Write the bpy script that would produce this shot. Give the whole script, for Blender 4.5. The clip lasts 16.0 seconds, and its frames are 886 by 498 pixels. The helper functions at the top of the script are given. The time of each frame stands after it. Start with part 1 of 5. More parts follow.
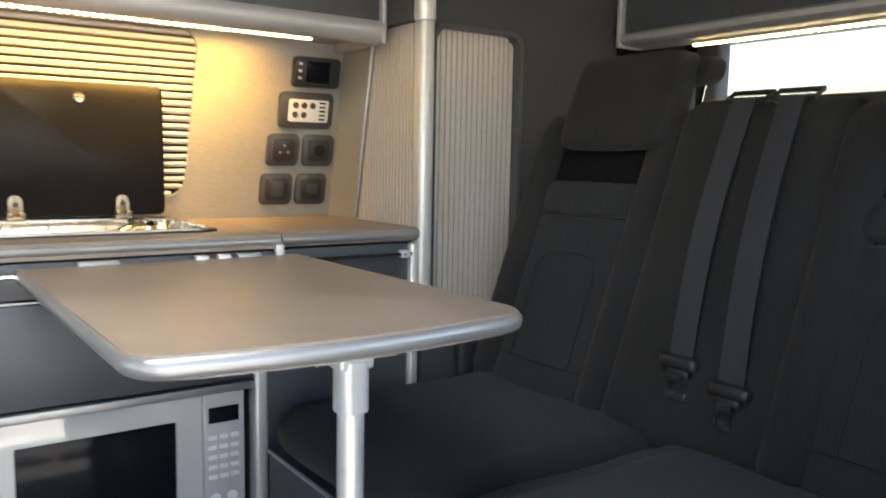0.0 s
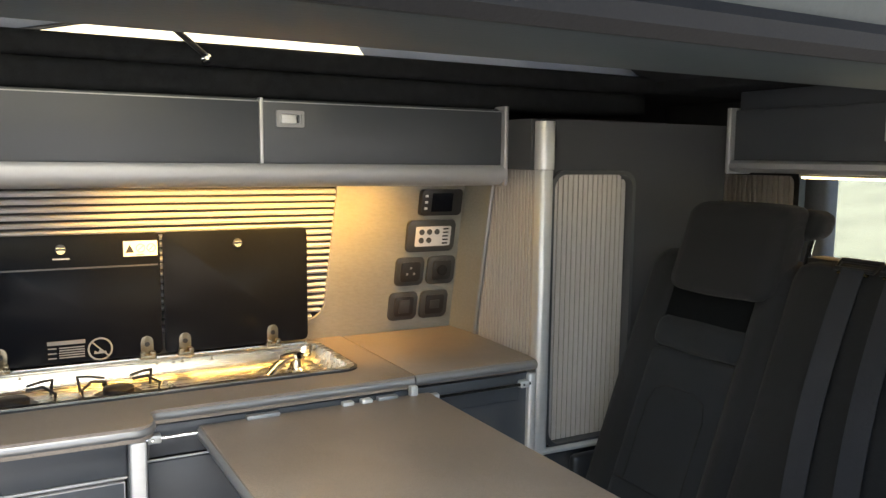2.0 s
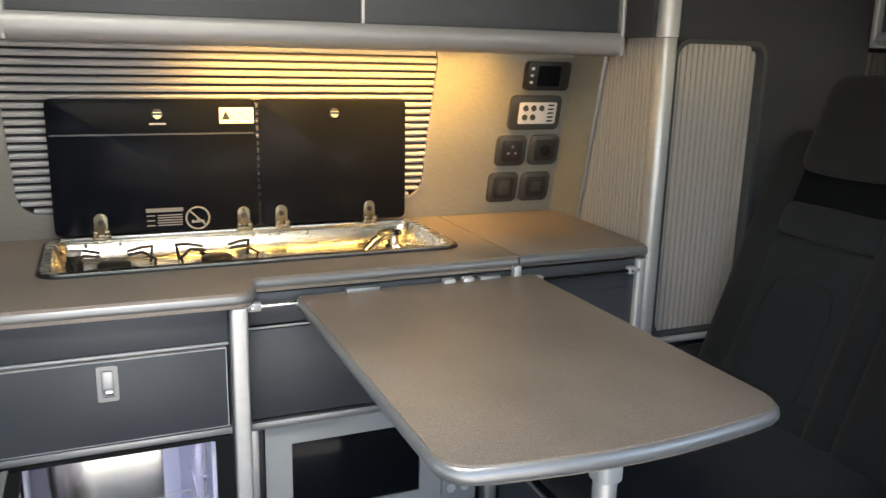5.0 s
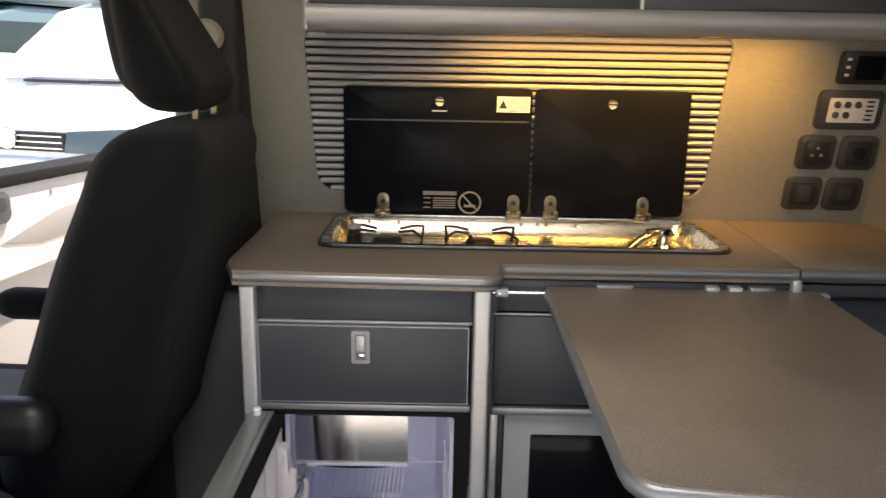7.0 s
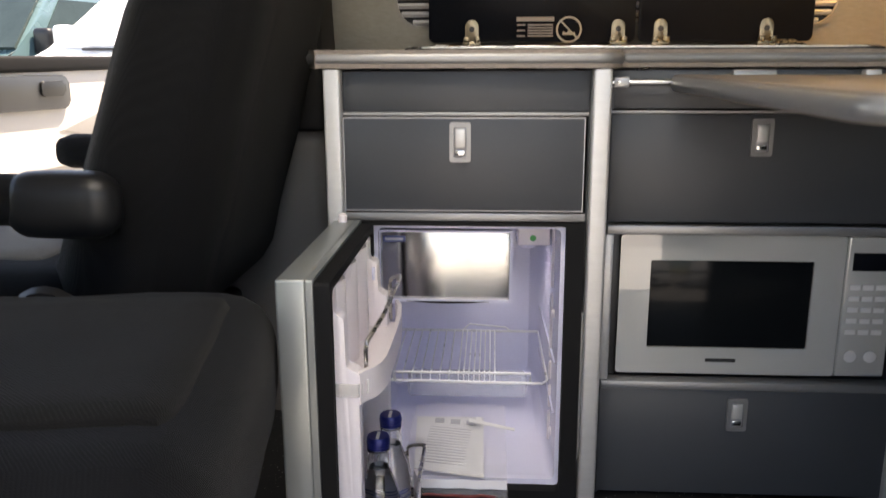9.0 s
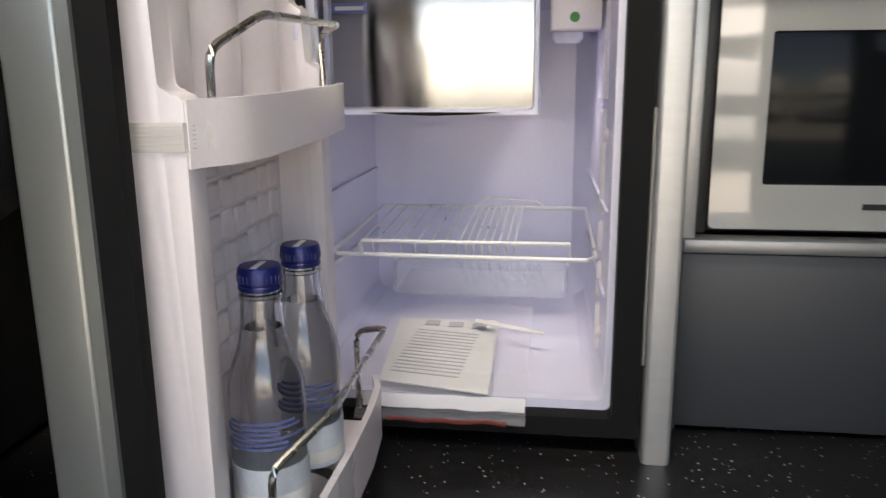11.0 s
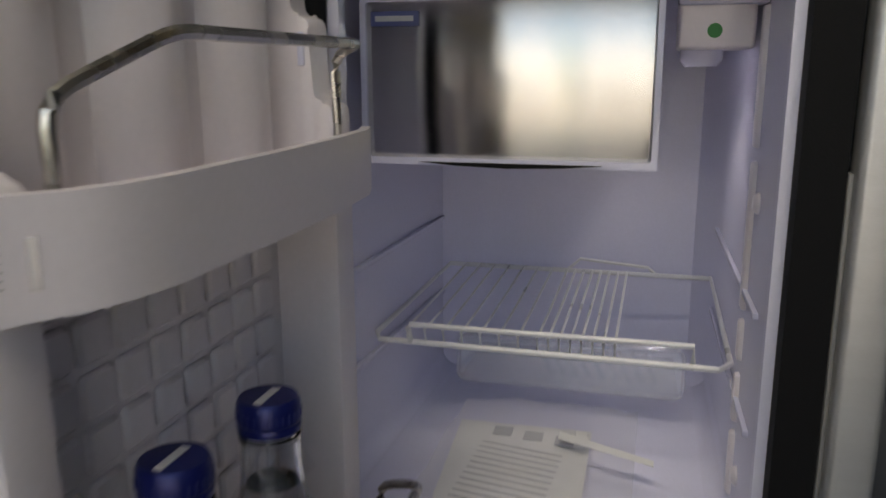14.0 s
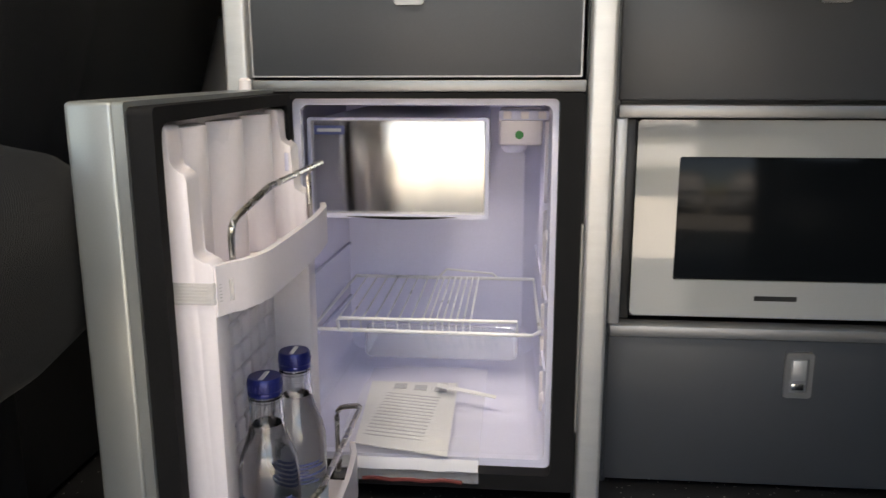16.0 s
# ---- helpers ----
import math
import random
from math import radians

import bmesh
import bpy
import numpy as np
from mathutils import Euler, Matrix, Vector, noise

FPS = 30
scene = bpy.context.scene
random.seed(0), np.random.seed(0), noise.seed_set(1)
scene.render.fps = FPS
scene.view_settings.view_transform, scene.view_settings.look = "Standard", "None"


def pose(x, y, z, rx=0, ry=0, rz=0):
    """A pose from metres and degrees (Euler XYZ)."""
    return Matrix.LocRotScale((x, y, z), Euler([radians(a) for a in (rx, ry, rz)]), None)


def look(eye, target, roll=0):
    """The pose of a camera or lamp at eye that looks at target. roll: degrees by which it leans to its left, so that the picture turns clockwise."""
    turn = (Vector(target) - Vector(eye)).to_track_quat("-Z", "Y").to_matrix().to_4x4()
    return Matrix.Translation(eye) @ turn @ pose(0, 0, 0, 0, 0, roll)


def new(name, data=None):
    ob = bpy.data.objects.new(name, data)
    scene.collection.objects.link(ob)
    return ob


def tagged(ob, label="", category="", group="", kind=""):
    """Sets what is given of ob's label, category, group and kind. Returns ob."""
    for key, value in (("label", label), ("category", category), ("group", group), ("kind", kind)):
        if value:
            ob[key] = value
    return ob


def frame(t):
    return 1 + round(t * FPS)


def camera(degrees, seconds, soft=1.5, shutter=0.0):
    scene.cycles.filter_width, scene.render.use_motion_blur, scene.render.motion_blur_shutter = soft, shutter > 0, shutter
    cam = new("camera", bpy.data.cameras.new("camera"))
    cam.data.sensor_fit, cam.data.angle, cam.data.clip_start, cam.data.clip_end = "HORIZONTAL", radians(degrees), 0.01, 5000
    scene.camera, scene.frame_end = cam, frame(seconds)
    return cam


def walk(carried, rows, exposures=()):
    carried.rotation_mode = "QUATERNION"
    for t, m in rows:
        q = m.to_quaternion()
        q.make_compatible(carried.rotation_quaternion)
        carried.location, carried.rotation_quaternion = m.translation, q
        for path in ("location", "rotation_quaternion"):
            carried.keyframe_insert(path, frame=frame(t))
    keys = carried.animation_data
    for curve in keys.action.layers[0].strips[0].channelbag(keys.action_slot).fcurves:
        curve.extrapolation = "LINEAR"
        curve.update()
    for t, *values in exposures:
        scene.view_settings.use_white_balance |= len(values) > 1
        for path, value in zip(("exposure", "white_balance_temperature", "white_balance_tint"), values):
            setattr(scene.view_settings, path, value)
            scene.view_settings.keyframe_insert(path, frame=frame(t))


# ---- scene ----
cam = camera(57.7, 16.0, soft=1.4, shutter=0.4)
# seconds, place in metres, then yaw, pitch and roll in degrees
ROWS = [
    (0.0, 0.0038, 0.0004, 0.8998, -35.412, -6.404, -1.046),
    (0.5, -0.0967, -0.0556, 1.0174, -32.556, -6.337, -1.018),
    (1.0, -0.1178, -0.0551, 1.1481, -29.581, -6.203, -1.027),
    (1.5, -0.1156, -0.0601, 1.1754, -29.192, -6.447, -0.632),
    (2.0, -0.1154, -0.0654, 1.2087, -28.750, -6.434, -0.689),
    (2.5, -0.1113, -0.0559, 1.1813, -28.109, -6.548, -0.700),
    (3.0, -0.1114, -0.0579, 1.1775, -27.682, -10.793, -0.568),
    (3.2, -0.1095, -0.0562, 1.1738, -27.374, -12.507, -0.497),
    (5.3, -0.1259, 0.0481, 1.1360, -21.388, -13.825, -1.511),
    (5.5, -0.0831, 0.0524, 1.1331, -19.425, -14.043, -1.333),
    (6.0, -0.0365, 0.0577, 1.1269, -12.683, -14.121, -2.405),
    (6.5, -0.0095, 0.0444, 1.1209, -5.976, -14.179, -2.132),
    (7.0, 0.0010, 0.0384, 1.1201, 0.079, -14.013, -1.051),
    (7.5, 0.0144, 0.0374, 1.0969, 2.547, -13.742, -0.052),
    (8.0, -0.0162, 0.0325, 0.9864, 3.149, -13.493, 0.225),
    (8.5, -0.0529, 0.0542, 0.8559, 3.378, -13.352, 0.158),
    (9.0, -0.0915, 0.1302, 0.7401, 3.528, -13.336, 0.195),
    (9.5, -0.0759, 0.2288, 0.6101, 3.310, -13.317, 0.327),
    (10.0, -0.0164, 0.3750, 0.4876, 3.836, -13.384, 0.421),
    (10.2, -0.0117, 0.4240, 0.4590, 4.532, -13.767, 0.466),
    (12.3, -0.0941, 0.8163, 0.3768, 14.043, -12.781, 0.177),
    (12.5, -0.0918, 0.8565, 0.3934, 14.675, -13.023, 0.134),
    (13.0, -0.0767, 0.9158, 0.4128, 14.647, -12.972, 0.163),
    (13.5, -0.0722, 0.9203, 0.4210, 14.725, -12.839, -0.005),
    (14.0, -0.0565, 0.8363, 0.4114, 14.919, -12.813, 0.171),
    (14.5, -0.0541, 0.7122, 0.3921, 14.575, -12.448, 0.189),
    (15.0, -0.0418, 0.5765, 0.4282, 14.154, -12.359, 0.163),
    (15.5, 0.0006, 0.4617, 0.4881, 10.712, -12.288, 0.224),
    (16.0, -0.0191, 0.4512, 0.5186, 5.433, -12.547, 0.148),
]
EXPOSURES = [(0.0, 2.98, 7200, 12), (0.5, 2.64, 7100, 12), (1.5, 2.55, 7000, 12), (3.0, 2.35, 7000, 12), (5.5, 2.45, 7000, 12), (6.5, 2.15, 7300, 14), (7.2, 1.6, 7700, 18), (8.0, 1.78, 7900, 18), (9.0, 2.05, 8050, 17), (10.0, 2.42, 8650, 16), (12.5, 1.64, 8500, 13), (13.5, 1.06, 8450, 13), (14.5, 1.64, 8450, 13), (16.0, 2.27, 8700, 15)]


def aim(x, y, z, yaw, pitch, roll):
    """The camera's pose: roll is a turn about its own line of sight."""
    a, b = radians(yaw), radians(pitch)
    return look((x, y, z), (x - math.sin(a) * math.cos(b), y + math.cos(a) * math.cos(b), z + math.sin(b)), -roll)


walk(cam, [(row[0], aim(*row[1:])) for row in ROWS], exposures=EXPOSURES)

# ---- world and sun ----
world = bpy.data.worlds.new("world")
scene.world = world
world.use_nodes = True
wn = world.node_tree.nodes
sky = wn.new("ShaderNodeTexSky")
sky.sky_type, sky.sun_disc = "NISHITA", False
sky.sun_elevation, sky.sun_rotation = radians(65), radians(54)
wn["Background"].inputs["Strength"].default_value = 0.15
world.node_tree.links.new(sky.outputs[0], wn["Background"].inputs["Color"])
sun = new("sun", bpy.data.lights.new("sun", "SUN"))
sun.data.energy, sun.data.angle, sun.data.color = 4.8, radians(0.6), (1.0, 0.95, 0.87)
sun.matrix_world = look((3.0, 2.2, 8), (0, 0, 0))


def strip_lamp(name, centre, sx, sy, watts, turn):
    """A long thin area lamp that shines down, for a run of diodes."""
    ob = new(name, bpy.data.lights.new(name, "AREA"))
    ob.data.shape, ob.data.size, ob.data.size_y = "RECTANGLE", sx, sy
    ob.data.energy, ob.data.color = watts, (1.0, 0.54, 0.115)
    ob.matrix_world = Matrix.Translation(centre) @ turn
    return ob


strip_lamp("kitchen_strip_lamp", (0.40, 1.640, 1.1492), 0.66, 0.012, 0.80, pose(0, 0, 0, 36, 0, 0)).data.spread = radians(118)
strip_lamp("rear_strip_lamp", (1.585, 0.75, 1.172), 0.012, 1.0, 0.4, pose(0, 0, 0, 0, 0, 0))

# an added lamp at the unseen near roof window, brightening table and fridge
roof_fill_lamp = new("roof_fill_daylight", bpy.data.lights.new("roof_fill_daylight", "AREA"))
roof_fill_lamp.data.shape, roof_fill_lamp.data.size, roof_fill_lamp.data.size_y = "RECTANGLE", 0.95, 0.42
roof_fill_lamp.data.energy, roof_fill_lamp.data.color = 2.0, (0.89, 0.95, 1.0)
roof_fill_lamp.data.spread = radians(95)
roof_fill_lamp.matrix_world = look((-0.05, 0.44, 1.70), (0.08, 1.05, 0.40))

# an unseen light, assumed under the fridge's thermostat to brighten its floor
fridge_fill_light = new("fridge_fill_light", bpy.data.lights.new("fridge_fill_light", "AREA"))
fridge_fill_light.data.shape, fridge_fill_light.data.size, fridge_fill_light.data.size_y = "RECTANGLE", 0.03, 0.02
fridge_fill_light.data.energy, fridge_fill_light.data.color, fridge_fill_light.data.spread = 0.048, (0.86, 0.91, 1.0), radians(110)
fridge_fill_light.matrix_world = pose(-0.030, 1.576, 0.4195, 10, 18, 0)


# ---- materials ----
def material(name, color, rough=0.5, metal=0.0, vary=0.12, scale=6.0, grain=220.0, bump=0.08, stretch=(1, 1, 1),
             spec=0.5, rough_vary=0.1, coat=0.0, speck=None, emit=None):
    """A painted, woven, plastic or metal surface: slow stains and fine grain in colour, gloss and relief."""
    m = bpy.data.materials.new(name)
    m.use_nodes = True
    n, l = m.node_tree.nodes, m.node_tree.links
    b = n["Principled BSDF"]
    b.inputs["Metallic"].default_value = metal
    b.inputs["Specular IOR Level"].default_value = spec
    b.inputs["Coat Weight"].default_value = coat
    co, mp = n.new("ShaderNodeTexCoord"), n.new("ShaderNodeMapping")
    mp.inputs["Scale"].default_value = stretch
    l.new(co.outputs["Object"], mp.inputs["Vector"])
    big, fine = n.new("ShaderNodeTexNoise"), n.new("ShaderNodeTexNoise")
    big.inputs["Scale"].default_value, big.inputs["Detail"].default_value = scale, 5
    fine.inputs["Scale"].default_value, fine.inputs["Detail"].default_value = grain, 2
    for t in (big, fine):
        l.new(mp.outputs[0], t.inputs["Vector"])
    add = n.new("ShaderNodeMath")
    add.operation = "ADD"
    l.new(big.outputs["Fac"], add.inputs[0])
    l.new(fine.outputs["Fac"], add.inputs[1])
    ramp = n.new("ShaderNodeMapRange")
    ramp.inputs["From Min"].default_value, ramp.inputs["From Max"].default_value = 0.6, 1.4
    l.new(add.outputs[0], ramp.inputs["Value"])
    mix = n.new("ShaderNodeMix")
    mix.data_type = "RGBA"
    mix.inputs[6].default_value = (*[c * (1 - vary) for c in color], 1)
    mix.inputs[7].default_value = (*[min(1, c * (1 + vary)) for c in color], 1)
    l.new(ramp.outputs[0], mix.inputs[0])
    out = mix.outputs[2]
    if speck:
        (sr, sg, sb), size, cut = speck
        vor, cmp, two = n.new("ShaderNodeTexVoronoi"), n.new("ShaderNodeMath"), n.new("ShaderNodeMix")
        vor.inputs["Scale"].default_value = size
        l.new(mp.outputs[0], vor.inputs["Vector"])
        cmp.operation, cmp.inputs[1].default_value = "LESS_THAN", cut
        l.new(vor.outputs["Distance"], cmp.inputs[0])
        two.data_type = "RGBA"
        two.inputs[7].default_value = (sr, sg, sb, 1)
        l.new(cmp.outputs[0], two.inputs[0])
        l.new(out, two.inputs[6])
        out = two.outputs[2]
    l.new(out, b.inputs["Base Color"])
    rr = n.new("ShaderNodeMapRange")
    rr.inputs["To Min"].default_value, rr.inputs["To Max"].default_value = max(0.02, rough - rough_vary), min(1, rough + rough_vary)
    l.new(big.outputs["Fac"], rr.inputs["Value"])
    l.new(rr.outputs[0], b.inputs["Roughness"])
    bp = n.new("ShaderNodeBump")
    bp.inputs["Strength"].default_value, bp.inputs["Distance"].default_value = bump, 0.002
    l.new(fine.outputs["Fac"], bp.inputs["Height"])
    l.new(bp.outputs[0], b.inputs["Normal"])
    if emit:
        b.inputs["Emission Color"].default_value, b.inputs["Emission Strength"].default_value = (*emit[0], 1), emit[1]
    return m


def woven(name, color, size=900.0, rough=0.95):
    """Cloth with a fine woven check in its relief and colour."""
    m = material(name, color, rough, 0, 0.3, 7, 500, 0.3, spec=0.15)
    n, l = m.node_tree.nodes, m.node_tree.links
    b = n["Principled BSDF"]
    b.inputs["Sheen Weight"].default_value, b.inputs["Sheen Roughness"].default_value = 0.06, 0.5
    co = n.new("ShaderNodeTexCoord")
    w1, w2, mul = n.new("ShaderNodeTexWave"), n.new("ShaderNodeTexWave"), n.new("ShaderNodeMath")
    w1.bands_direction, w2.bands_direction, mul.operation = "Y", "DIAGONAL", "MULTIPLY"
    for w in (w1, w2):
        w.inputs["Scale"].default_value, w.inputs["Distortion"].default_value = size / 6.28, 0.6
        l.new(co.outputs["Object"], w.inputs["Vector"])
    l.new(w1.outputs["Fac"], mul.inputs[0])
    l.new(w2.outputs["Fac"], mul.inputs[1])
    bp = n.new("ShaderNodeBump")
    bp.inputs["Strength"].default_value, bp.inputs["Distance"].default_value = 0.5, 0.0012
    l.new(mul.outputs[0], bp.inputs["Height"])
    l.new(bp.outputs[0], b.inputs["Normal"])
    return m


def clear(name, color, rough=0.03, ior=1.45):
    m = bpy.data.materials.new(name)
    m.use_nodes = True
    b = m.node_tree.nodes["Principled BSDF"]
    b.inputs["Base Color"].default_value = (*color, 1)
    b.inputs["Transmission Weight"].default_value, b.inputs["Roughness"].default_value, b.inputs["IOR"].default_value = 1.0, rough, ior
    return m


def film_clear(name, color, through_share, rough, tint=(1, 1, 1)):
    """Thin clear or tinted film: mostly see-through, with gloss."""
    m = bpy.data.materials.new(name)
    m.use_nodes = True
    n, l = m.node_tree.nodes, m.node_tree.links
    b, tr, mx = n["Principled BSDF"], n.new("ShaderNodeBsdfTransparent"), n.new("ShaderNodeMixShader")
    b.inputs["Base Color"].default_value, b.inputs["Roughness"].default_value = (*color, 1), rough
    mx.inputs[0].default_value = through_share
    tr.inputs["Color"].default_value = (*tint, 1)
    l.new(b.outputs[0], mx.inputs[1])
    l.new(tr.outputs[0], mx.inputs[2])
    l.new(mx.outputs[0], n["Material Output"].inputs["Surface"])
    return m


def cloth_thin(name, color, share):
    """Thin tent cloth that lets daylight through."""
    m = material(name, color, 0.9, 0, 0.12, 3, 400, 0.2)
    n, l = m.node_tree.nodes, m.node_tree.links
    tl, mx = n.new("ShaderNodeBsdfTranslucent"), n.new("ShaderNodeMixShader")
    tl.inputs["Color"].default_value = (*color, 1)
    mx.inputs[0].default_value = share
    l.new(n["Principled BSDF"].outputs[0], mx.inputs[1])
    l.new(tl.outputs[0], mx.inputs[2])
    l.new(mx.outputs[0], n["Material Output"].inputs["Surface"])
    return m


def glow(name, color, strength):
    m = bpy.data.materials.new(name)
    m.use_nodes = True
    n = m.node_tree.nodes
    e = n.new("ShaderNodeEmission")
    e.inputs[0].default_value, e.inputs[1].default_value = (*color, 1), strength
    m.node_tree.links.new(e.outputs[0], n["Material Output"].inputs["Surface"])
    return m


SLATE = material("slate_laminate", (0.045, 0.050, 0.057), 0.42, 0, 0.10, 5, 900, 0.05, spec=0.4)
BOARD = material("charcoal_roof_board", (0.014, 0.015, 0.018), 0.85, 0, 0.15, 4, 500, 0.2, spec=0.2)
SLATE_MATT = material("slate_lining", (0.040, 0.041, 0.043), 0.8, 0, 0.12, 4, 500, 0.1, spec=0.25)
ALU = material("brushed_aluminium", (0.54, 0.54, 0.53), 0.40, 0.55, 0.08, 9, 300, 0.05, stretch=(1, 1, 12))
ALU_H = material("satin_aluminium_edge", (0.28, 0.28, 0.28), 0.36, 0.6, 0.08, 9, 300, 0.05, stretch=(0.2, 6, 6))
SILVER = material("silver_paint", (0.50, 0.52, 0.52), 0.42, 0.35, 0.05, 6, 900, 0.03)
DOORSILVER = material("dull_silver_door_edge", (0.33, 0.35, 0.34), 0.36, 0.6, 0.06, 4, 900, 0.03)
NOSE = material("grey_silver_moulding", (0.34, 0.34, 0.345), 0.45, 0.45, 0.06, 4, 700, 0.03)
STEEL = material("stainless_steel", (0.55, 0.53, 0.49), 0.27, 1.0, 0.06, 8, 260, 0.03, stretch=(0.4, 8, 8), rough_vary=0.07)
BRUSHED = material("brushed_steel_panel", (0.72, 0.70, 0.65), 0.175, 1.0, 0.04, 10, 500, 0.02, stretch=(0.3, 1, 8), rough_vary=0.02)
tangent = BRUSHED.node_tree.nodes.new("ShaderNodeTangent")
tangent.direction_type, tangent.axis = "RADIAL", "Z"
BRUSHED.node_tree.links.new(tangent.outputs[0], BRUSHED.node_tree.nodes["Principled BSDF"].inputs["Tangent"])
BRUSHED.node_tree.nodes["Principled BSDF"].inputs["Anisotropic"].default_value = 1.0
BRUSHED.node_tree.nodes["Principled BSDF"].inputs["Anisotropic Rotation"].default_value = 0.25
# darker and browner than the other steel
HINGE = material("brown_hinge_steel", (0.24, 0.20, 0.14), 0.3, 1.0, 0.1, 30, 300, 0.03)
CHROME = material("chrome", (0.75, 0.75, 0.74), 0.08, 1.0, 0.02, 4, 100, 0.0, rough_vary=0.03)
BRASS = material("brass_pin", (0.6, 0.45, 0.2), 0.25, 1.0, 0.05, 4, 100, 0.0)
TOP = material("grey_stone_laminate", (0.200, 0.163, 0.134), 0.38, 0, 0.38, 5, 420, 0.30, spec=0.5, rough_vary=0.05, speck=((0.110, 0.094, 0.082), 420, 0.28))
WALL = material("champagne_metal_wall", (0.262, 0.254, 0.226), 0.42, 0.3, 0.10, 7, 110, 0.42, stretch=(0.6, 1, 1.6))
GLASSBLACK = material("black_glass_lid", (0.0055, 0.0065, 0.0095), 0.20, 0, 0.2, 5, 900, 0.0, spec=0.05, rough_vary=0.04)
BLACK = material("black_plastic", (0.012, 0.012, 0.013), 0.45, 0, 0.2, 8, 700, 0.06)
RUBBER = material("black_rubber", (0.006, 0.006, 0.0065), 0.75, 0, 0.25, 12, 600, 0.1, spec=0.2)
ANTHRACITE = material("anthracite_plastic", (0.035, 0.037, 0.040), 0.38, 0, 0.12, 8, 700, 0.05)
CARPET = material("charcoal_carpet_lining", (0.013, 0.014, 0.016), 1.0, 0, 0.55, 40, 900, 0.9, spec=0.1)
SEATCLOTH = woven("black_seat_cloth", (0.0148, 0.0147, 0.0152), 1100)
# bench cloth copied darker: the front seats' shade is put into it
SHADECLOTH = woven("shaded_front_seat_cloth", (0.0048, 0.0050, 0.0058), 1100)
SEATPANEL = woven("charcoal_woven_cloth", (0.0165, 0.0180, 0.020), 900)
# darker copy of the woven panel for the swivel seat
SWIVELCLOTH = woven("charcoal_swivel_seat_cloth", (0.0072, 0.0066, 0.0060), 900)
GREYMESH = woven("pale_grey_seat_mesh", (0.13, 0.13, 0.128), 900)
BELT = woven("grey_belt_webbing", (0.026, 0.027, 0.031), 1500, 0.75)
# one white plastic: cool light inside is put into LINER, the door's copy pinker
LINER = material("cool_lit_fridge_plastic", (0.70, 0.70, 0.84), 0.26, 0, 0.03, 4, 300, 0.02, spec=0.5, rough_vary=0.015)
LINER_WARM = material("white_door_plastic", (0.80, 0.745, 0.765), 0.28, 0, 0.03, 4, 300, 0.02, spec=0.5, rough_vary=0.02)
WIRE = material("white_coated_wire", (0.70, 0.70, 0.70), 0.3, 0, 0.04, 20, 300, 0.0)
MICROGLASS = material("glossy_grey_oven_front", (0.38, 0.385, 0.37), 0.05, 0, 0.03, 5, 500, 0.0, spec=0.8, rough_vary=0.02, coat=1.0)
OVENGLASS = material("black_oven_glass", (0.006, 0.007, 0.008), 0.10, 0, 0.1, 5, 500, 0.0, spec=0.12, rough_vary=0.02)
BLIND = material("pleated_grey_blind", (0.45, 0.445, 0.46), 0.6, 0.1, 0.08, 7, 300, 0.05, stretch=(0.3, 1, 4))
# pleat shade put into a dark backing; also lies behind the tambour slats
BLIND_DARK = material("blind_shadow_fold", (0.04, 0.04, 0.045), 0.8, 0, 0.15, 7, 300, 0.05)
TAMBOUR = material("tambour_slat_silver", (0.44, 0.405, 0.365), 0.40, 0.30, 0.07, 6, 300, 0.05, stretch=(1, 1, 0.2))
FLOOR = material("black_sparkle_vinyl", (0.012, 0.012, 0.013), 0.33, 0, 0.3, 6, 300, 0.1, speck=((0.62, 0.62, 0.60), 105, 0.115))
DOORCARD = material("pale_grey_door_trim", (0.50, 0.47, 0.44), 0.55, 0, 0.05, 4, 500, 0.1)
DOORCARD2 = material("mid_grey_door_trim", (0.25, 0.24, 0.23), 0.7, 0, 0.08, 4, 500, 0.15)
BEIGE = material("beige_pillar_trim", (0.34, 0.30, 0.25), 0.7, 0, 0.08, 4, 500, 0.1)
TENTLIGHT = cloth_thin("pale_tent_cloth", (0.95, 0.80, 0.48), 0.80)
TENT = cloth_thin("grey_tent_cloth", (0.13, 0.145, 0.175), 0.08)
PAPER = material("printed_paper", (0.70, 0.70, 0.68), 0.8, 0, 0.04, 20, 300, 0.02)
INK = material("grey_ink", (0.20, 0.20, 0.21), 0.8, 0, 0.1, 20, 300, 0.0)
LIDPRINT = material("grey_lid_print", (0.26, 0.26, 0.25), 0.6, 0, 0.1, 20, 300, 0.0)
LEAFINK = material("pale_grey_ink", (0.40, 0.40, 0.41), 0.8, 0, 0.1, 20, 300, 0.0)
INKBLACK = material("black_ink", (0.01, 0.01, 0.01), 0.6, 0, 0.1, 20, 300, 0.0)
WHITEPRINT = material("pale_print", (0.55, 0.55, 0.55), 0.6, 0, 0.05, 20, 300, 0.0)
BLUE = material("blue_metal_cap", (0.007, 0.013, 0.11), 0.3, 0.3, 0.15, 40, 500, 0.05)
BOTTLELABEL = material("pale_blue_label", (0.55, 0.60, 0.66), 0.5, 0, 0.1, 30, 300, 0.0)
BLUELABEL = material("blue_label", (0.09, 0.11, 0.26), 0.5, 0, 0.1, 30, 300, 0.0)
GREEN = material("green_dot_paint", (0.01, 0.25, 0.05), 0.5, 0, 0.05, 20, 300, 0.0)
RED = material("red_film_edge", (0.20, 0.04, 0.035), 0.4, 0, 0.2, 20, 300, 0.0)
BOTTLEGLASS = clear("clear_bottle_glass", (0.97, 0.985, 1.0), 0.0, 1.48)
WATER = clear("still_water", (0.97, 0.985, 1.0), 0.0, 1.16)
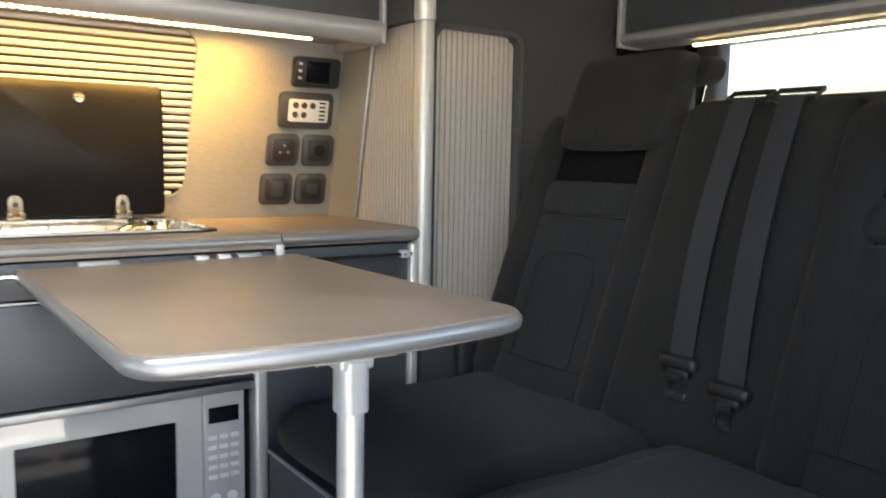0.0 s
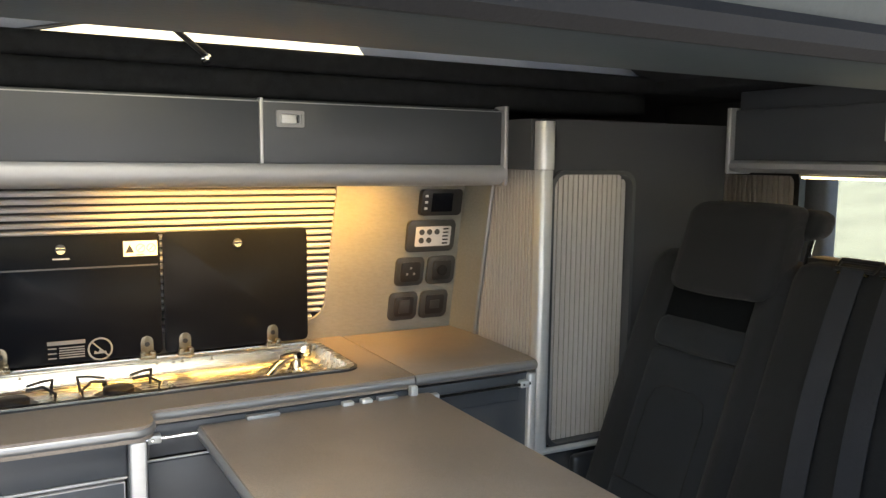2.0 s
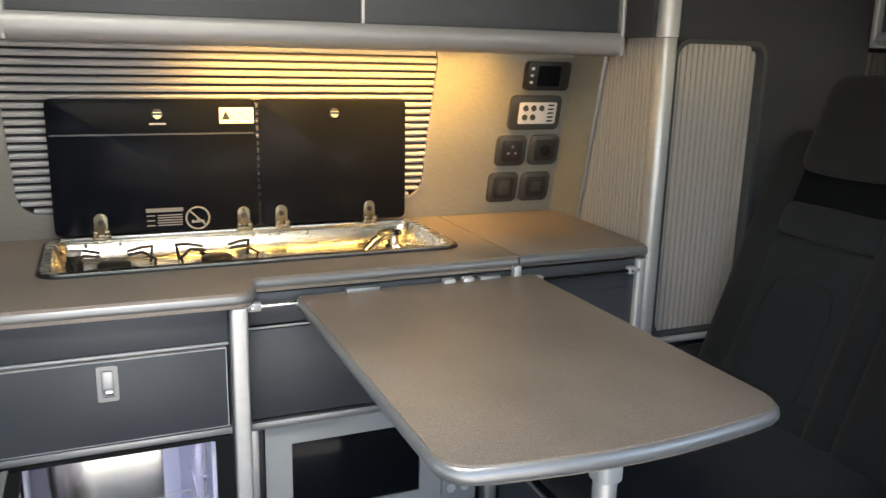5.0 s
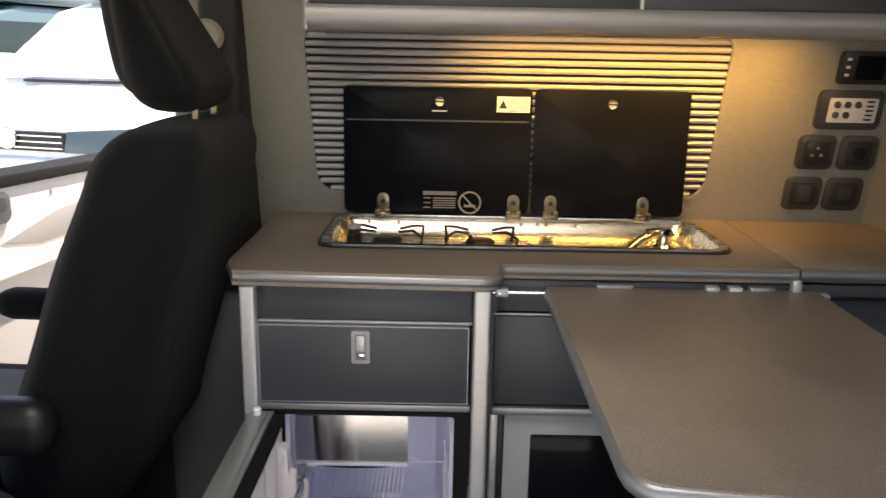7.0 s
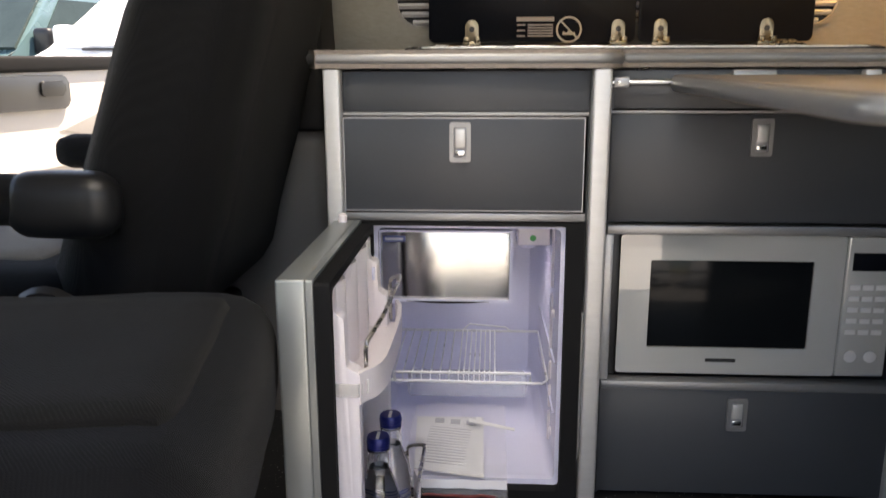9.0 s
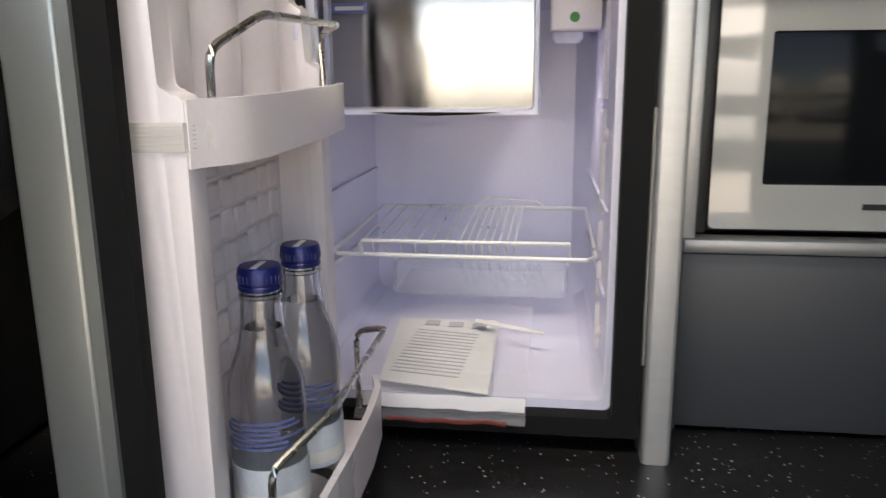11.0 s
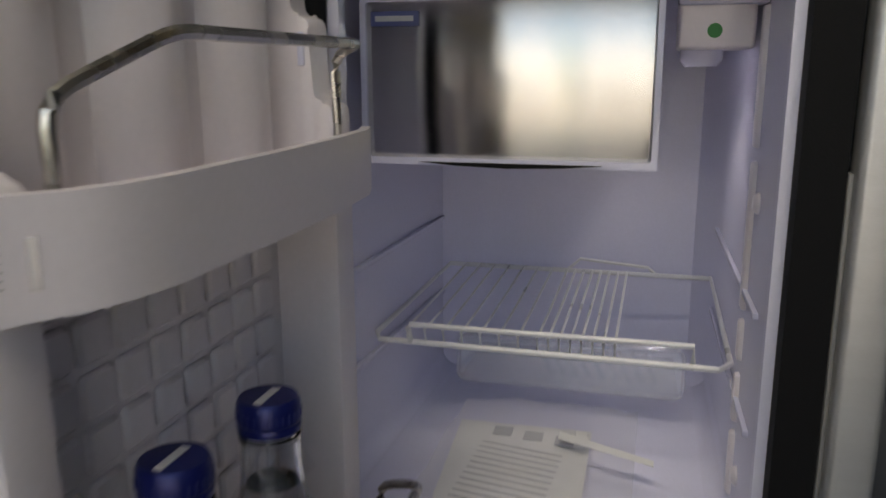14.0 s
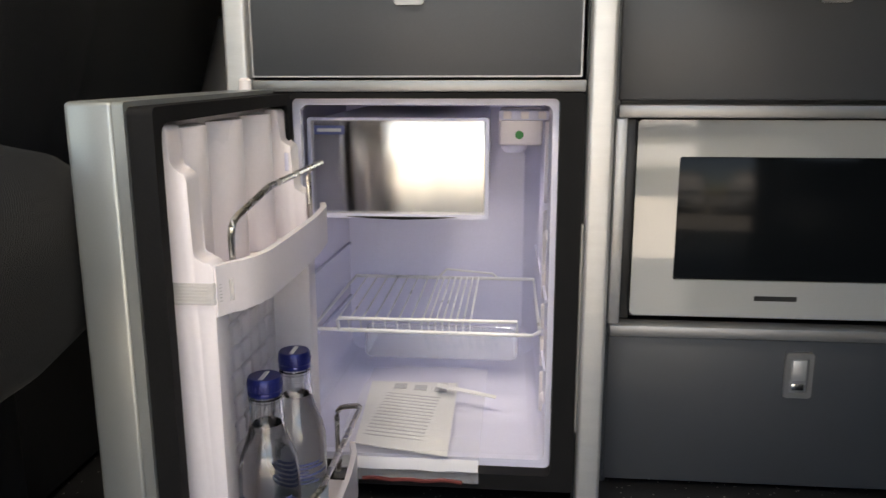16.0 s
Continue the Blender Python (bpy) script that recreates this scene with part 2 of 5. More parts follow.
CARPAINT = material("white_car_paint", (0.78, 0.79, 0.80), 0.25, 0, 0.02, 3, 200, 0.0, coat=0.5)
CARGREY = material("grey_green_car_paint", (0.08, 0.14, 0.15), 0.25, 0, 0.04, 3, 200, 0.0, coat=0.5)
CARGLASS = material("dark_car_glass", (0.03, 0.045, 0.045), 0.15, 0, 0.3, 3, 200, 0.0, spec=0.12)
LAMPGLASS = material("headlight_glass", (0.10, 0.13, 0.135), 0.2, 0, 0.1, 30, 200, 0.0)
ASPHALT = material("pale_concrete", (0.37, 0.36, 0.34), 0.9, 0, 0.2, 1.2, 90, 0.5)
GRASS = material("dry_meadow_grass", (0.36, 0.34, 0.23), 0.95, 0, 0.4, 0.8, 40, 0.6)
LEAF = material("tree_leaves", (0.05, 0.08, 0.03), 0.8, 0, 0.4, 2, 30, 0.3)
BARK = material("bark", (0.10, 0.07, 0.05), 0.9, 0, 0.3, 4, 40, 0.6)
CLEARGLASS = film_clear("window_pane", (0.9, 0.95, 0.95), 0.93, 0.02)
TINTEDGLASS = film_clear("tinted_window_pane", (0.05, 0.06, 0.06), 0.94, 0.02, (0.50, 0.54, 0.55))
BAGFILM = film_clear("clear_plastic_bag", (0.85, 0.85, 0.9), 0.80, 0.08)
TAPE = film_clear("clear_packing_tape", (0.85, 0.82, 0.78), 0.55, 0.10)
HEM = film_clear("folded_bag_hem", (0.92, 0.92, 0.95), 0.55, 0.12)
CLEARTRAY = film_clear("clear_tray_plastic", (0.85, 0.86, 0.92), 0.76, 0.03)
# the seat slot's shade, put into the colour of a solid block
SLOTSHADE = material("slot_shade", (0.0055, 0.006, 0.0065), 0.9, 0, 0.2, 9, 300, 0.1, spec=0.05)
LED = glow("warm_diodes", (1.0, 0.74, 0.32), 3.0)


# ---- mesh helpers ----
def smooth(bm, angle=40):
    for f in bm.faces:
        f.smooth = True
    for e in bm.edges:
        if len(e.link_faces) == 2 and e.calc_face_angle(0) > radians(angle):
            e.smooth = False
    return bm


def link_mesh(name, bm, mat):
    bmesh.ops.recalc_face_normals(bm, faces=bm.faces)
    smooth(bm)
    me = bpy.data.meshes.new(name)
    bm.to_mesh(me)
    bm.free()
    me.materials.append(mat)
    return new(name, me)


def thing(name, label, category, at=(0, 0, 0), group="", kind=""):
    """An empty at a thing's base, to hold its parts."""
    ob = new(name)
    ob.empty_display_size = 0.02
    ob.location = at
    return tagged(ob, label, category, group, kind)


def part(name, bm, mat, parent=None, label=""):
    ob = link_mesh(name, bm, mat)
    if parent is not None:
        ob.parent = parent
        if parent.parent is None:
            ob.matrix_parent_inverse = Matrix.Translation(parent.location).inverted()
    if label:
        tagged(ob, label)
    return ob


def single(name, bm, mat, label, category, group="", kind=""):
    return tagged(link_mesh(name, bm, mat), label, category, group, kind)


def box(x0, x1, y0, y1, z0, z1, r=0.002, seg=2, into=None):
    """A block with rounded edges."""
    bm = bmesh.new()
    v = [bm.verts.new((x, y, z)) for x in (x0, x1) for y in (y0, y1) for z in (z0, z1)]
    for q in ((0, 1, 3, 2), (4, 6, 7, 5), (0, 4, 5, 1), (2, 3, 7, 6), (0, 2, 6, 4), (1, 5, 7, 3)):
        bm.faces.new([v[i] for i in q])
    if r > 0:
        bmesh.ops.bevel(bm, geom=bm.edges[:], offset=min(r, 0.45 * min(x1 - x0, y1 - y0, z1 - z0)), segments=seg, affect="EDGES", profile=0.5)
    return merge(into, bm)


def merge(into, bm):
    if into is None:
        return bm
    me = bpy.data.meshes.new("scratch")
    bm.to_mesh(me)
    bm.free()
    into.from_mesh(me)
    bpy.data.meshes.remove(me)
    return into


def rrect(a0, a1, b0, b1, r, n=6):
    """The corners of a rectangle with round corners, in a plane."""
    pts = []
    for ca, cb, s in ((a1 - r, b1 - r, 0), (a0 + r, b1 - r, 90), (a0 + r, b0 + r, 180), (a1 - r, b0 + r, 270)):
        for i in range(n + 1):
            t = radians(s + 90 * i / n)
            pts.append((ca + r * math.cos(t), cb + r * math.sin(t)))
    return pts


def prism(points, away, r=0.0, seg=2, into=None):
    """A flat outline in space, pushed along a vector into a solid."""
    bm = bmesh.new()
    low = [bm.verts.new(p) for p in points]
    high = [bm.verts.new(Vector(p) + Vector(away)) for p in points]
    f1, f2 = bm.faces.new(low), bm.faces.new(high[::-1])
    for i in range(len(points)):
        j = (i + 1) % len(points)
        bm.faces.new((low[j], low[i], high[i], high[j]))
    if r > 0:
        rim = [e for e in bm.edges if len([f for f in e.link_faces if f in (f1, f2)]) == 1]
        bmesh.ops.bevel(bm, geom=rim, offset=r, segments=seg, affect="EDGES", profile=0.5)
    return merge(into, bm)


def ring(outer, inner, away, into=None):
    """A flat plate with a hole through it, pushed along a vector. Both outlines have the same number of points."""
    bm = bmesh.new()
    k = len(outer)
    sets = [[bm.verts.new(Vector(p) + Vector(away) * s) for p in pts] for s in (0, 1) for pts in (outer, inner)]
    for a, b in ((0, 1), (1, 3), (3, 2), (2, 0)):
        for i in range(k):
            j = (i + 1) % k
            bm.faces.new((sets[a][i], sets[a][j], sets[b][j], sets[b][i]))
    return merge(into, bm)


def tube(points, r, n=8, closed=False, into=None, flat=None):
    """A round bar along a line of points. flat: (half width, half depth, width direction) for a band."""
    bm = bmesh.new()
    pts = [Vector(p) for p in points]
    rings = []
    up = Vector((0.13, 0.27, 0.95))
    for i, p in enumerate(pts):
        a = pts[i - 1] if (i > 0 or closed) else p
        b = pts[(i + 1) % len(pts)] if (i < len(pts) - 1 or closed) else p
        d = (b - a).normalized()
        if flat:
            s = Vector(flat[2]).normalized()
            u = d.cross(s).normalized()
            rings.append([bm.verts.new(p + s * c[0] * flat[0] + u * c[1] * flat[1]) for c in ((-1, -1), (1, -1), (1, 1), (-1, 1))])
            continue
        s = d.cross(up if abs(d.dot(up)) < 0.95 else Vector((1, 0, 0))).normalized()
        u = s.cross(d)
        rings.append([bm.verts.new(p + (s * math.cos(2 * math.pi * k / n) + u * math.sin(2 * math.pi * k / n)) * r) for k in range(n)])
    m = len(rings[0])
    for i in range(len(rings) - (0 if closed else 1)):
        a, b = rings[i], rings[(i + 1) % len(rings)]
        for k in range(m):
            bm.faces.new((a[k], a[(k + 1) % m], b[(k + 1) % m], b[k]))
    if not closed:
        bm.faces.new(rings[0][::-1])
        bm.faces.new(rings[-1])
    return merge(into, bm)


def lathe(profile, centre, axis="Z", n=24, into=None):
    """A turned shape: (radius, height) pairs round an axis through centre."""
    bm = bmesh.new()
    c = Vector(centre)
    rows = []
    for rad, h in profile:
        row = []
        for k in range(n):
            a = 2 * math.pi * k / n
            p, q = max(rad, 1e-4) * math.cos(a), max(rad, 1e-4) * math.sin(a)
            row.append(bm.verts.new(c + Vector({"Z": (p, q, h), "Y": (p, h, q), "X": (h, p, q)}[axis])))
        rows.append(row)
    for a, b in zip(rows, rows[1:]):
        for k in range(n):
            bm.faces.new((a[k], a[(k + 1) % n], b[(k + 1) % n], b[k]))
    bm.faces.new(rows[0][::-1])
    bm.faces.new(rows[-1])
    return merge(into, bm)


def cushion(x0, x1, y0, y1, z0, z1, r, n=10, puff=0.0, wave=0.0, into=None, shape=None):
    """An upholstered block: round edges, slightly swollen and uneven faces. shape: a move of each point."""
    bm = bmesh.new()
    bmesh.ops.create_cube(bm, size=2)
    bmesh.ops.subdivide_edges(bm, edges=bm.edges[:], cuts=n, use_grid_fill=True)
    c, h = Vector(((x0 + x1) / 2, (y0 + y1) / 2, (z0 + z1) / 2)), Vector(((x1 - x0) / 2, (y1 - y0) / 2, (z1 - z0) / 2))
    for v in bm.verts:
        u = v.co.copy()
        u = Vector([math.copysign(abs(a) ** 0.75, a) for a in u])
        p = Vector((u.x * h.x, u.y * h.y, u.z * h.z))
        q = Vector([max(-h[i] + r, min(h[i] - r, p[i])) for i in range(3)])
        d = p - q
        if d.length > 1e-6:
            p = q + d.normalized() * r
        s = (1 - u.x * u.x) * (1 - u.y * u.y) + (1 - u.y * u.y) * (1 - u.z * u.z) + (1 - u.x * u.x) * (1 - u.z * u.z)
        p += p.normalized() * puff * s
        if wave:
            p += Vector((1, 1, 1)) * wave * noise.noise((p + c) * 9)
        p += c
        v.co = shape(p) if shape else p
    return merge(into, bm)


def softened(pts, r=0.010):
    """Round the corners of a bent line by a bend radius, keeping its ends."""
    pts = [Vector(p) for p in pts]
    out = [pts[0]]
    for a, b, c in zip(pts, pts[1:], pts[2:]):
        p = b + (a - b).normalized() * min(r, 0.45 * (a - b).length)
        q = b + (c - b).normalized() * min(r, 0.45 * (c - b).length)
        out += [p.lerp(b, t).lerp(b.lerp(q, t), t) for t in (0.0, 0.33, 0.67, 1.0)]
    return out + [pts[-1]]


def xz(pts, y):
    return [(a, y, b) for a, b in pts]


def yz(pts, x):
    return [(x, a, b) for a, b in pts]


def xy(pts, z):
    return [(a, b, z) for a, b in pts]


# ---- the van's shell ----
single("floor", box(-2.0, 2.0, 0.14, 1.86, -0.05, 0.0, 0.004), FLOOR, "black sparkle vinyl van floor", "floor", kind="structure")


def wall_y(z):
    """The lean of the van's side: where the kitchen wall stands at height z."""
    return 1.837 - 0.20 * (z - 0.752)


def on_wall(pts, out=0.0):
    return [(a, wall_y(b) - out, b) for a, b in pts]


HOLE = rrect(-0.305, 0.600, 0.800, 1.17, 0.045, 8)
# the sides of the window lean in towards its sill
HOLE = [(0.1475 + (a - 0.1475) * (0.965 + 0.035 * (b - 0.8) / 0.37), b) for a, b in HOLE]


def square_like(pts, a0, a1, b0, b1):
    """Points on a rectangle's rim, one for each point of an inner outline."""
    ca, cb, out = (a0 + a1) / 2, (b0 + b1) / 2, []
    k = len(pts) // 4
    for i, (a, b) in enumerate(pts):
        q = i // k if len(pts) % 4 == 0 else 0
        f = (i % k) / (k - 1)
        corner = ((a1, b1), (a0, b1), (a0, b0), (a1, b0))[q]
        if abs(f - 0.5) < 0.01:
            out.append(corner)
        elif q in (0, 2):
            out.append((corner[0], b) if f < 0.5 else (a, corner[1]))
        else:
            out.append((a, corner[1]) if f < 0.5 else (corner[0], b))
    return out


single("wall_kitchen", ring(on_wall(square_like(HOLE, -0.42, 0.949, 0.0, 1.42)), on_wall(HOLE), (0, 0.03, 0)), WALL,
       "champagne metallic side wall behind the worktop", "wall", kind="structure")
single("wall_outer_side", box(-0.56, 2.0, 1.93, 1.97, -0.05, 1.5, 0.0), SLATE_MATT, "outer skin of the van's side", "wall", kind="structure")

blind = thing("window_blind", "grey pleated blind drawn shut over the side window", "blind", (0.155, 1.83, 0.80))
# dark sheet that stands in for the shade between the pleats
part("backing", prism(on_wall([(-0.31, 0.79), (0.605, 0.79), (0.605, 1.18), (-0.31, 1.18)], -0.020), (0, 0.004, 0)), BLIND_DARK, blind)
part("frame", ring(on_wall(HOLE, 0.004), on_wall([(0.1475 + (a - 0.1475) * 0.988, 0.985 + (b - 0.985) * 0.975) for a, b in HOLE], 0.004), (0, 0.012, 0)), DOORCARD2, blind, "slim grey frame")
pitch = 0.0166
for k in range(22):
    zc = 0.812 + k * pitch
    s = 0.965 + 0.035 * (zc - 0.8) / 0.37
    w0, w1 = 0.1475 - 0.449 * s, 0.1475 + 0.449 * s
    if k == 0:
        w0, w1 = w0 + 0.03, w1 - 0.03
    if k == 1:
        w0, w1 = w0 + 0.008, w1 - 0.008
    yy = wall_y(zc)
    prof = [(yy + 0.019, zc - pitch * 0.42), (yy + 0.006, zc - pitch * 0.35), (yy + 0.002, zc - pitch * 0.06), (yy + 0.005, zc + pitch * 0.20), (yy + 0.019, zc + pitch * 0.30)]
    part("slat", prism([(w0, a, b) for a, b in prof], (w1 - w0, 0, 0)), BLIND, blind)

# the corner beside the tall cupboard
single("wall_corner_panel", prism([(0.949, wall_y(0.70), 0.70), (0.962, wall_y(0.70) - 0.122, 0.70), (0.962, wall_y(1.2) - 0.122, 1.2), (0.949, wall_y(1.2), 1.2)], (0.02, 0.004, 0)),
       WALL, "narrow grey metallic wall panel in the corner", "wall", kind="structure")
single("trim_corner", tube([(0.957, wall_y(0.745) - 0.124, 0.745), (0.957, wall_y(0.95) - 0.124, 0.95), (0.957, wall_y(1.2) - 0.124, 1.2)], 0.006), ALU_H, "aluminium edge trim beside the cupboard", "trim", kind="structure")

# ceiling with the roof opening, lined with charcoal carpet
ceil = bmesh.new()
box(-1.9, 2.0, 1.575, 1.95, 1.385, 1.43, 0.012, 3, ceil)
box(1.42, 2.0, 0.10, 1.575, 1.385, 1.43, 0.012, 3, ceil)
box(-1.9, 1.42, 0.10, 0.42, 1.385, 1.43, 0.012, 3, ceil)
box(-1.9, -0.75, 0.42, 1.575, 1.385, 1.43, 0.012, 3, ceil)
single("ceiling", ceil, CARPET, "charcoal carpet-lined ceiling round the roof opening", "ceiling", kind="structure")
rail = thing("roof_edge_rail", "black carpeted edge of the raised roof's opening", "trim", (0.3, 1.60, 1.33), kind="structure")
part("lining", box(-0.75, 1.40, 1.575, 1.68, 1.325, 1.384, 0.015, 3), CARPET, rail)
single("wall_far_trim", box(-0.42, 1.0, 1.66, 1.90, 1.322, 1.384, 0.01), CARPET, "charcoal lining above the overhead lockers", "wall", kind="structure")

# raised roof: tent sides and slanting board
tent = thing("pop_up_roof", "raised pop-up roof with grey tent cloth sides and a dark board", "roof", (0.3, 1.0, 1.43))


def roof_z(x):
    return 1.405 + 0.56 * (1.43 - x) - 0.035 * max(0, 1.1 - x) ** 2


def tent_side(x0, x1, y, mat, label, bow):
    bm = bmesh.new()
    nx, nz = 18, 8
    grid = []
    for i in range(nx + 1):
        x = x0 + (x1 - x0) * i / nx
        top = max(1.43, roof_z(x))
        grid.append([bm.verts.new((x, y + bow * math.sin(math.pi * k / nz) * 0.8 + 0.010 * noise.noise((x * 4, k * 0.5, 3)), 1.40 + (top - 1.40) * k / nz)) for k in range(nz + 1)])
    for i in range(nx):
        for k in range(nz):
            bm.faces.new((grid[i][k], grid[i + 1][k], grid[i + 1][k + 1], grid[i][k + 1]))
    return part("tent_side", bm, mat, tent, label)


def window_height(x):
    """How far up the pale window reaches in the far tent side, from its foot at x."""
    return max(0.0, (0.042 + 0.225 * x) / 1.191) if x <= 0.6201 else 0.0


def sheared_side(y, x0, x1, n, low, high, mat, label):
    """A strip of the far tent side; its columns lean forward as far up as the window's edge does. low, high: heights along a column."""
    bm = bmesh.new()
    grid = []
    for i in range(n + 1):
        xb = x0 + (x1 - x0) * i / n
        lean = 0.85 * min(1.0, max(0.0, (1.42 - xb) / 0.80))
        cap = window_height(min(xb, 0.62))
        full = max(0.02, roof_z(xb - lean * cap) - 1.40)
        a, b = low(xb), (full if high is None else high(xb))
        col = []
        for k in range(9):
            h = a + (b - a) * k / 8
            fold = 0.012 * noise.noise((xb * 5, h * 6, 3)) + 0.006 * math.sin(xb * 31 + h * 40)
            col.append(bm.verts.new((xb - lean * min(h, cap), y - 0.016 * math.sin(math.pi * min(1, h / full)) + fold * min(1.0, h * 8), 1.40 + h)))
        grid.append(col)
    for i in range(n):
        for k in range(8):
            bm.faces.new((grid[i][k], grid[i + 1][k], grid[i + 1][k + 1], grid[i][k + 1]))
    return part("tent_side", bm, mat, tent, label)


sheared_side(1.60, 0.62, 1.42, 20, lambda x: 0.0, None, TENT, "grey tent cloth side")
sheared_side(1.60, -0.186, 0.62, 24, lambda x: 0.0, window_height, TENTLIGHT, "pale tent cloth window lit from outside")
sheared_side(1.60, -0.186, 0.62, 24, window_height, None, TENT, "grey tent cloth flap over the window")
sheared_side(1.60, -0.75, -0.186, 12, lambda x: 0.0, None, TENT, "grey tent cloth side")
zip_line = [(x - 0.85 * window_height(x), 1.588, 1.402 + window_height(x)) for x in [-0.18 + 0.05 * k for k in range(17)]]
part("zip", tube(zip_line, 0.004, 6), BLACK, tent, "dark zip along the window flap")
tent_side(0.62, 1.42, 0.40, TENT, "grey tent cloth side", 0.02)
# near window is unseen, copied from the far side to admit light
tent_side(-0.75, 0.62, 0.40, TENTLIGHT, "pale tent cloth window lit from outside", 0.02)
bm = bmesh.new()
slab = [(1.46, 1.395), (0.9, roof_z(0.9)), (0.4, roof_z(0.4)), (-0.2, roof_z(-0.2)), (-0.8, roof_z(-0.8))]
prism([(a, 0.36, b) for a, b in slab] + [(a, 0.36, b + 0.05) for a, b in slab[::-1]], (0, 1.28, 0), 0, 2, bm)
part("roof_board", bm, BOARD, tent, "dark board under the lifted roof")
part("front_cloth", box(-0.76, -0.755, 0.40, 1.60, 1.40, roof_z(-0.75) - 0.01, 0), TENT, tent)
part("gas_strut", tube([(0.245, 1.572, 1.405), (0.10, 1.50, 1.50)], 0.006), BLACK, tent)
part("strut_rod", tube([(0.10, 1.50, 1.50), (-0.25, 1.33, 1.74)], 0.0035), STEEL, tent)
part("ball_joint", lathe([(0.004, -0.012), (0.010, -0.006), (0.010, 0.006), (0.004, 0.012)], (0.247, 1.572, 1.398), "Y", 12), CHROME, tent)

# sliding door opening on the near side
single("door_header", box(-0.75, 0.95, 0.16, 0.30, 1.257, 1.386, 0.03, 4), material("header_paint", (0.018, 0.024, 0.026), 0.5, 0, 0.1, 4, 300, 0.05, spec=0.3),
              "dark painted header over the sliding door opening", "door frame", kind="structure")
single("trim_header_seal", tube([(-0.75, 0.17, 1.263), (0.95, 0.17, 1.263)], 0.009), RUBBER, "black rubber door seal", "seal", kind="structure")
# side window out of view, assumed here to let daylight onto the bench
NEARWIN = rrect(0.62, 1.72, 0.74, 1.20, 0.06, 6)
single("wall_near_rear", ring(xz(square_like(NEARWIN, 0.47, 2.0, 0.0, 1.40), 0.10), xz(NEARWIN, 0.10), (0, 0.04, 0)), SLATE_MATT, "grey lined near side wall behind the sliding door", "wall", kind="structure")
near_win = thing("window_assumed", "assumed clear side window, out of view, lighting the bench", "window", (1.17, 0.12, 0.74), kind="structure")
near_pane = part("pane", box(0.60, 1.74, 0.116, 0.120, 0.72, 1.22, 0), CLEARGLASS, near_win)
near_pane.visible_shadow = False
single("wall_near_front", box(-0.83, -0.455, 0.10, 0.16, 0.0, 1.40, 0.005), BEIGE, "beige door pillar by the front seat", "wall", kind="structure")
single("roof_near_edge", box(-1.9, 2.0, 0.04, 0.16, 1.386, 1.46, 0.02), CARPAINT, "white painted roof edge", "roof", kind="structure")

# cab end
single("wall_pillar", box(-0.50, -0.421, 1.70, 1.93, 0.601, 1.40, 0.012, 3), material("dark_pillar_trim", (0.02, 0.02, 0.021), 0.7), "dark trim pillar beside the kitchen", "wall", kind="structure")
single("wall_pillar_foot", box(-0.74, -0.421, 1.72, 1.93, -0.2, 0.60, 0.03, 3), DOORCARD2, "grey lower trim of the door pillar", "wall", kind="structure")
single("wall_pillar_beige", box(-0.575, -0.50, 1.74, 1.95, 0.601, 1.40, 0.02, 3), BEIGE, "beige trimmed door pillar", "wall", kind="structure")
single("wall_cab_floor_front", box(-2.2, -1.95, 0.10, 1.95, -0.05, 0.55, 0.02), BLACK, "dark dashboard end of the cab", "wall", kind="structure")

# rear end
REAR = rrect(0.30, 1.50, 0.90, 1.26, 0.05, 6)
single("wall_tailgate", ring(yz(square_like(REAR, 0.10, 1.93, -0.05, 1.43), 1.93), yz(REAR, 1.93), (0.05, 0, 0)), SLATE_MATT,
       "grey lined tailgate with its window", "wall", kind="structure")
win = thing("window_rear", "tailgate window looking out on bright meadow", "window", (1.95, 0.8, 0.95), kind="structure")
part("window_frame", ring(yz(REAR, 1.915), yz([(0.9 + (a - 0.9) * 0.965, 1.08 + (b - 1.08) * 0.9) for a, b in REAR], 1.915), (0.02, 0, 0)), RUBBER, win)
pane = part("pane", box(1.945, 1.949, 0.29, 1.51, 0.88, 1.28, 0), TINTEDGLASS, win)
pane.visible_shadow = False
single("trim_window_post", box(1.855, 1.91, 1.355, 1.435, 0.86, 1.28, 0.015, 3), material("blue_grey_trim", (0.12, 0.14, 0.17), 0.8), "blue-grey fabric trim beside the tailgate window", "trim", kind="structure")
side = thing("rear_blind", "pale ribbed blind in the rear corner", "blind", (1.78, 1.5, 0.9))
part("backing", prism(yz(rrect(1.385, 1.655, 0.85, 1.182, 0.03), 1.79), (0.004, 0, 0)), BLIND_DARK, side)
for k in range(14):
    ya = 1.398 + k * 0.0178
    part("slat", box(1.772, 1.787, ya, ya + 0.0155, 0.87, 1.172, 0.004), TAMBOUR, side)
part("frame", ring(yz(rrect(1.375, 1.665, 0.84, 1.192, 0.035), 1.765), yz(rrect(1.392, 1.648, 0.857, 1.175, 0.025), 1.765), (0.024, 0, 0)), BLACK, side)
single("wall_rear_corner", box(1.80, 1.93, 1.52, 1.93, 0.0, 1.40, 0.02), SLATE_MATT, "grey lined rear corner of the van", "wall", kind="structure")


# ---- kitchen ----
def post(name, x, y, r, z0, z1, mat, label):
    pts = rrect(x - r, x + r, y - r, y + r, r * 0.35, 5)
    return single(name, prism(xy(pts, z0), (0, 0, z1 - z0), 0.001), mat, label, "post")


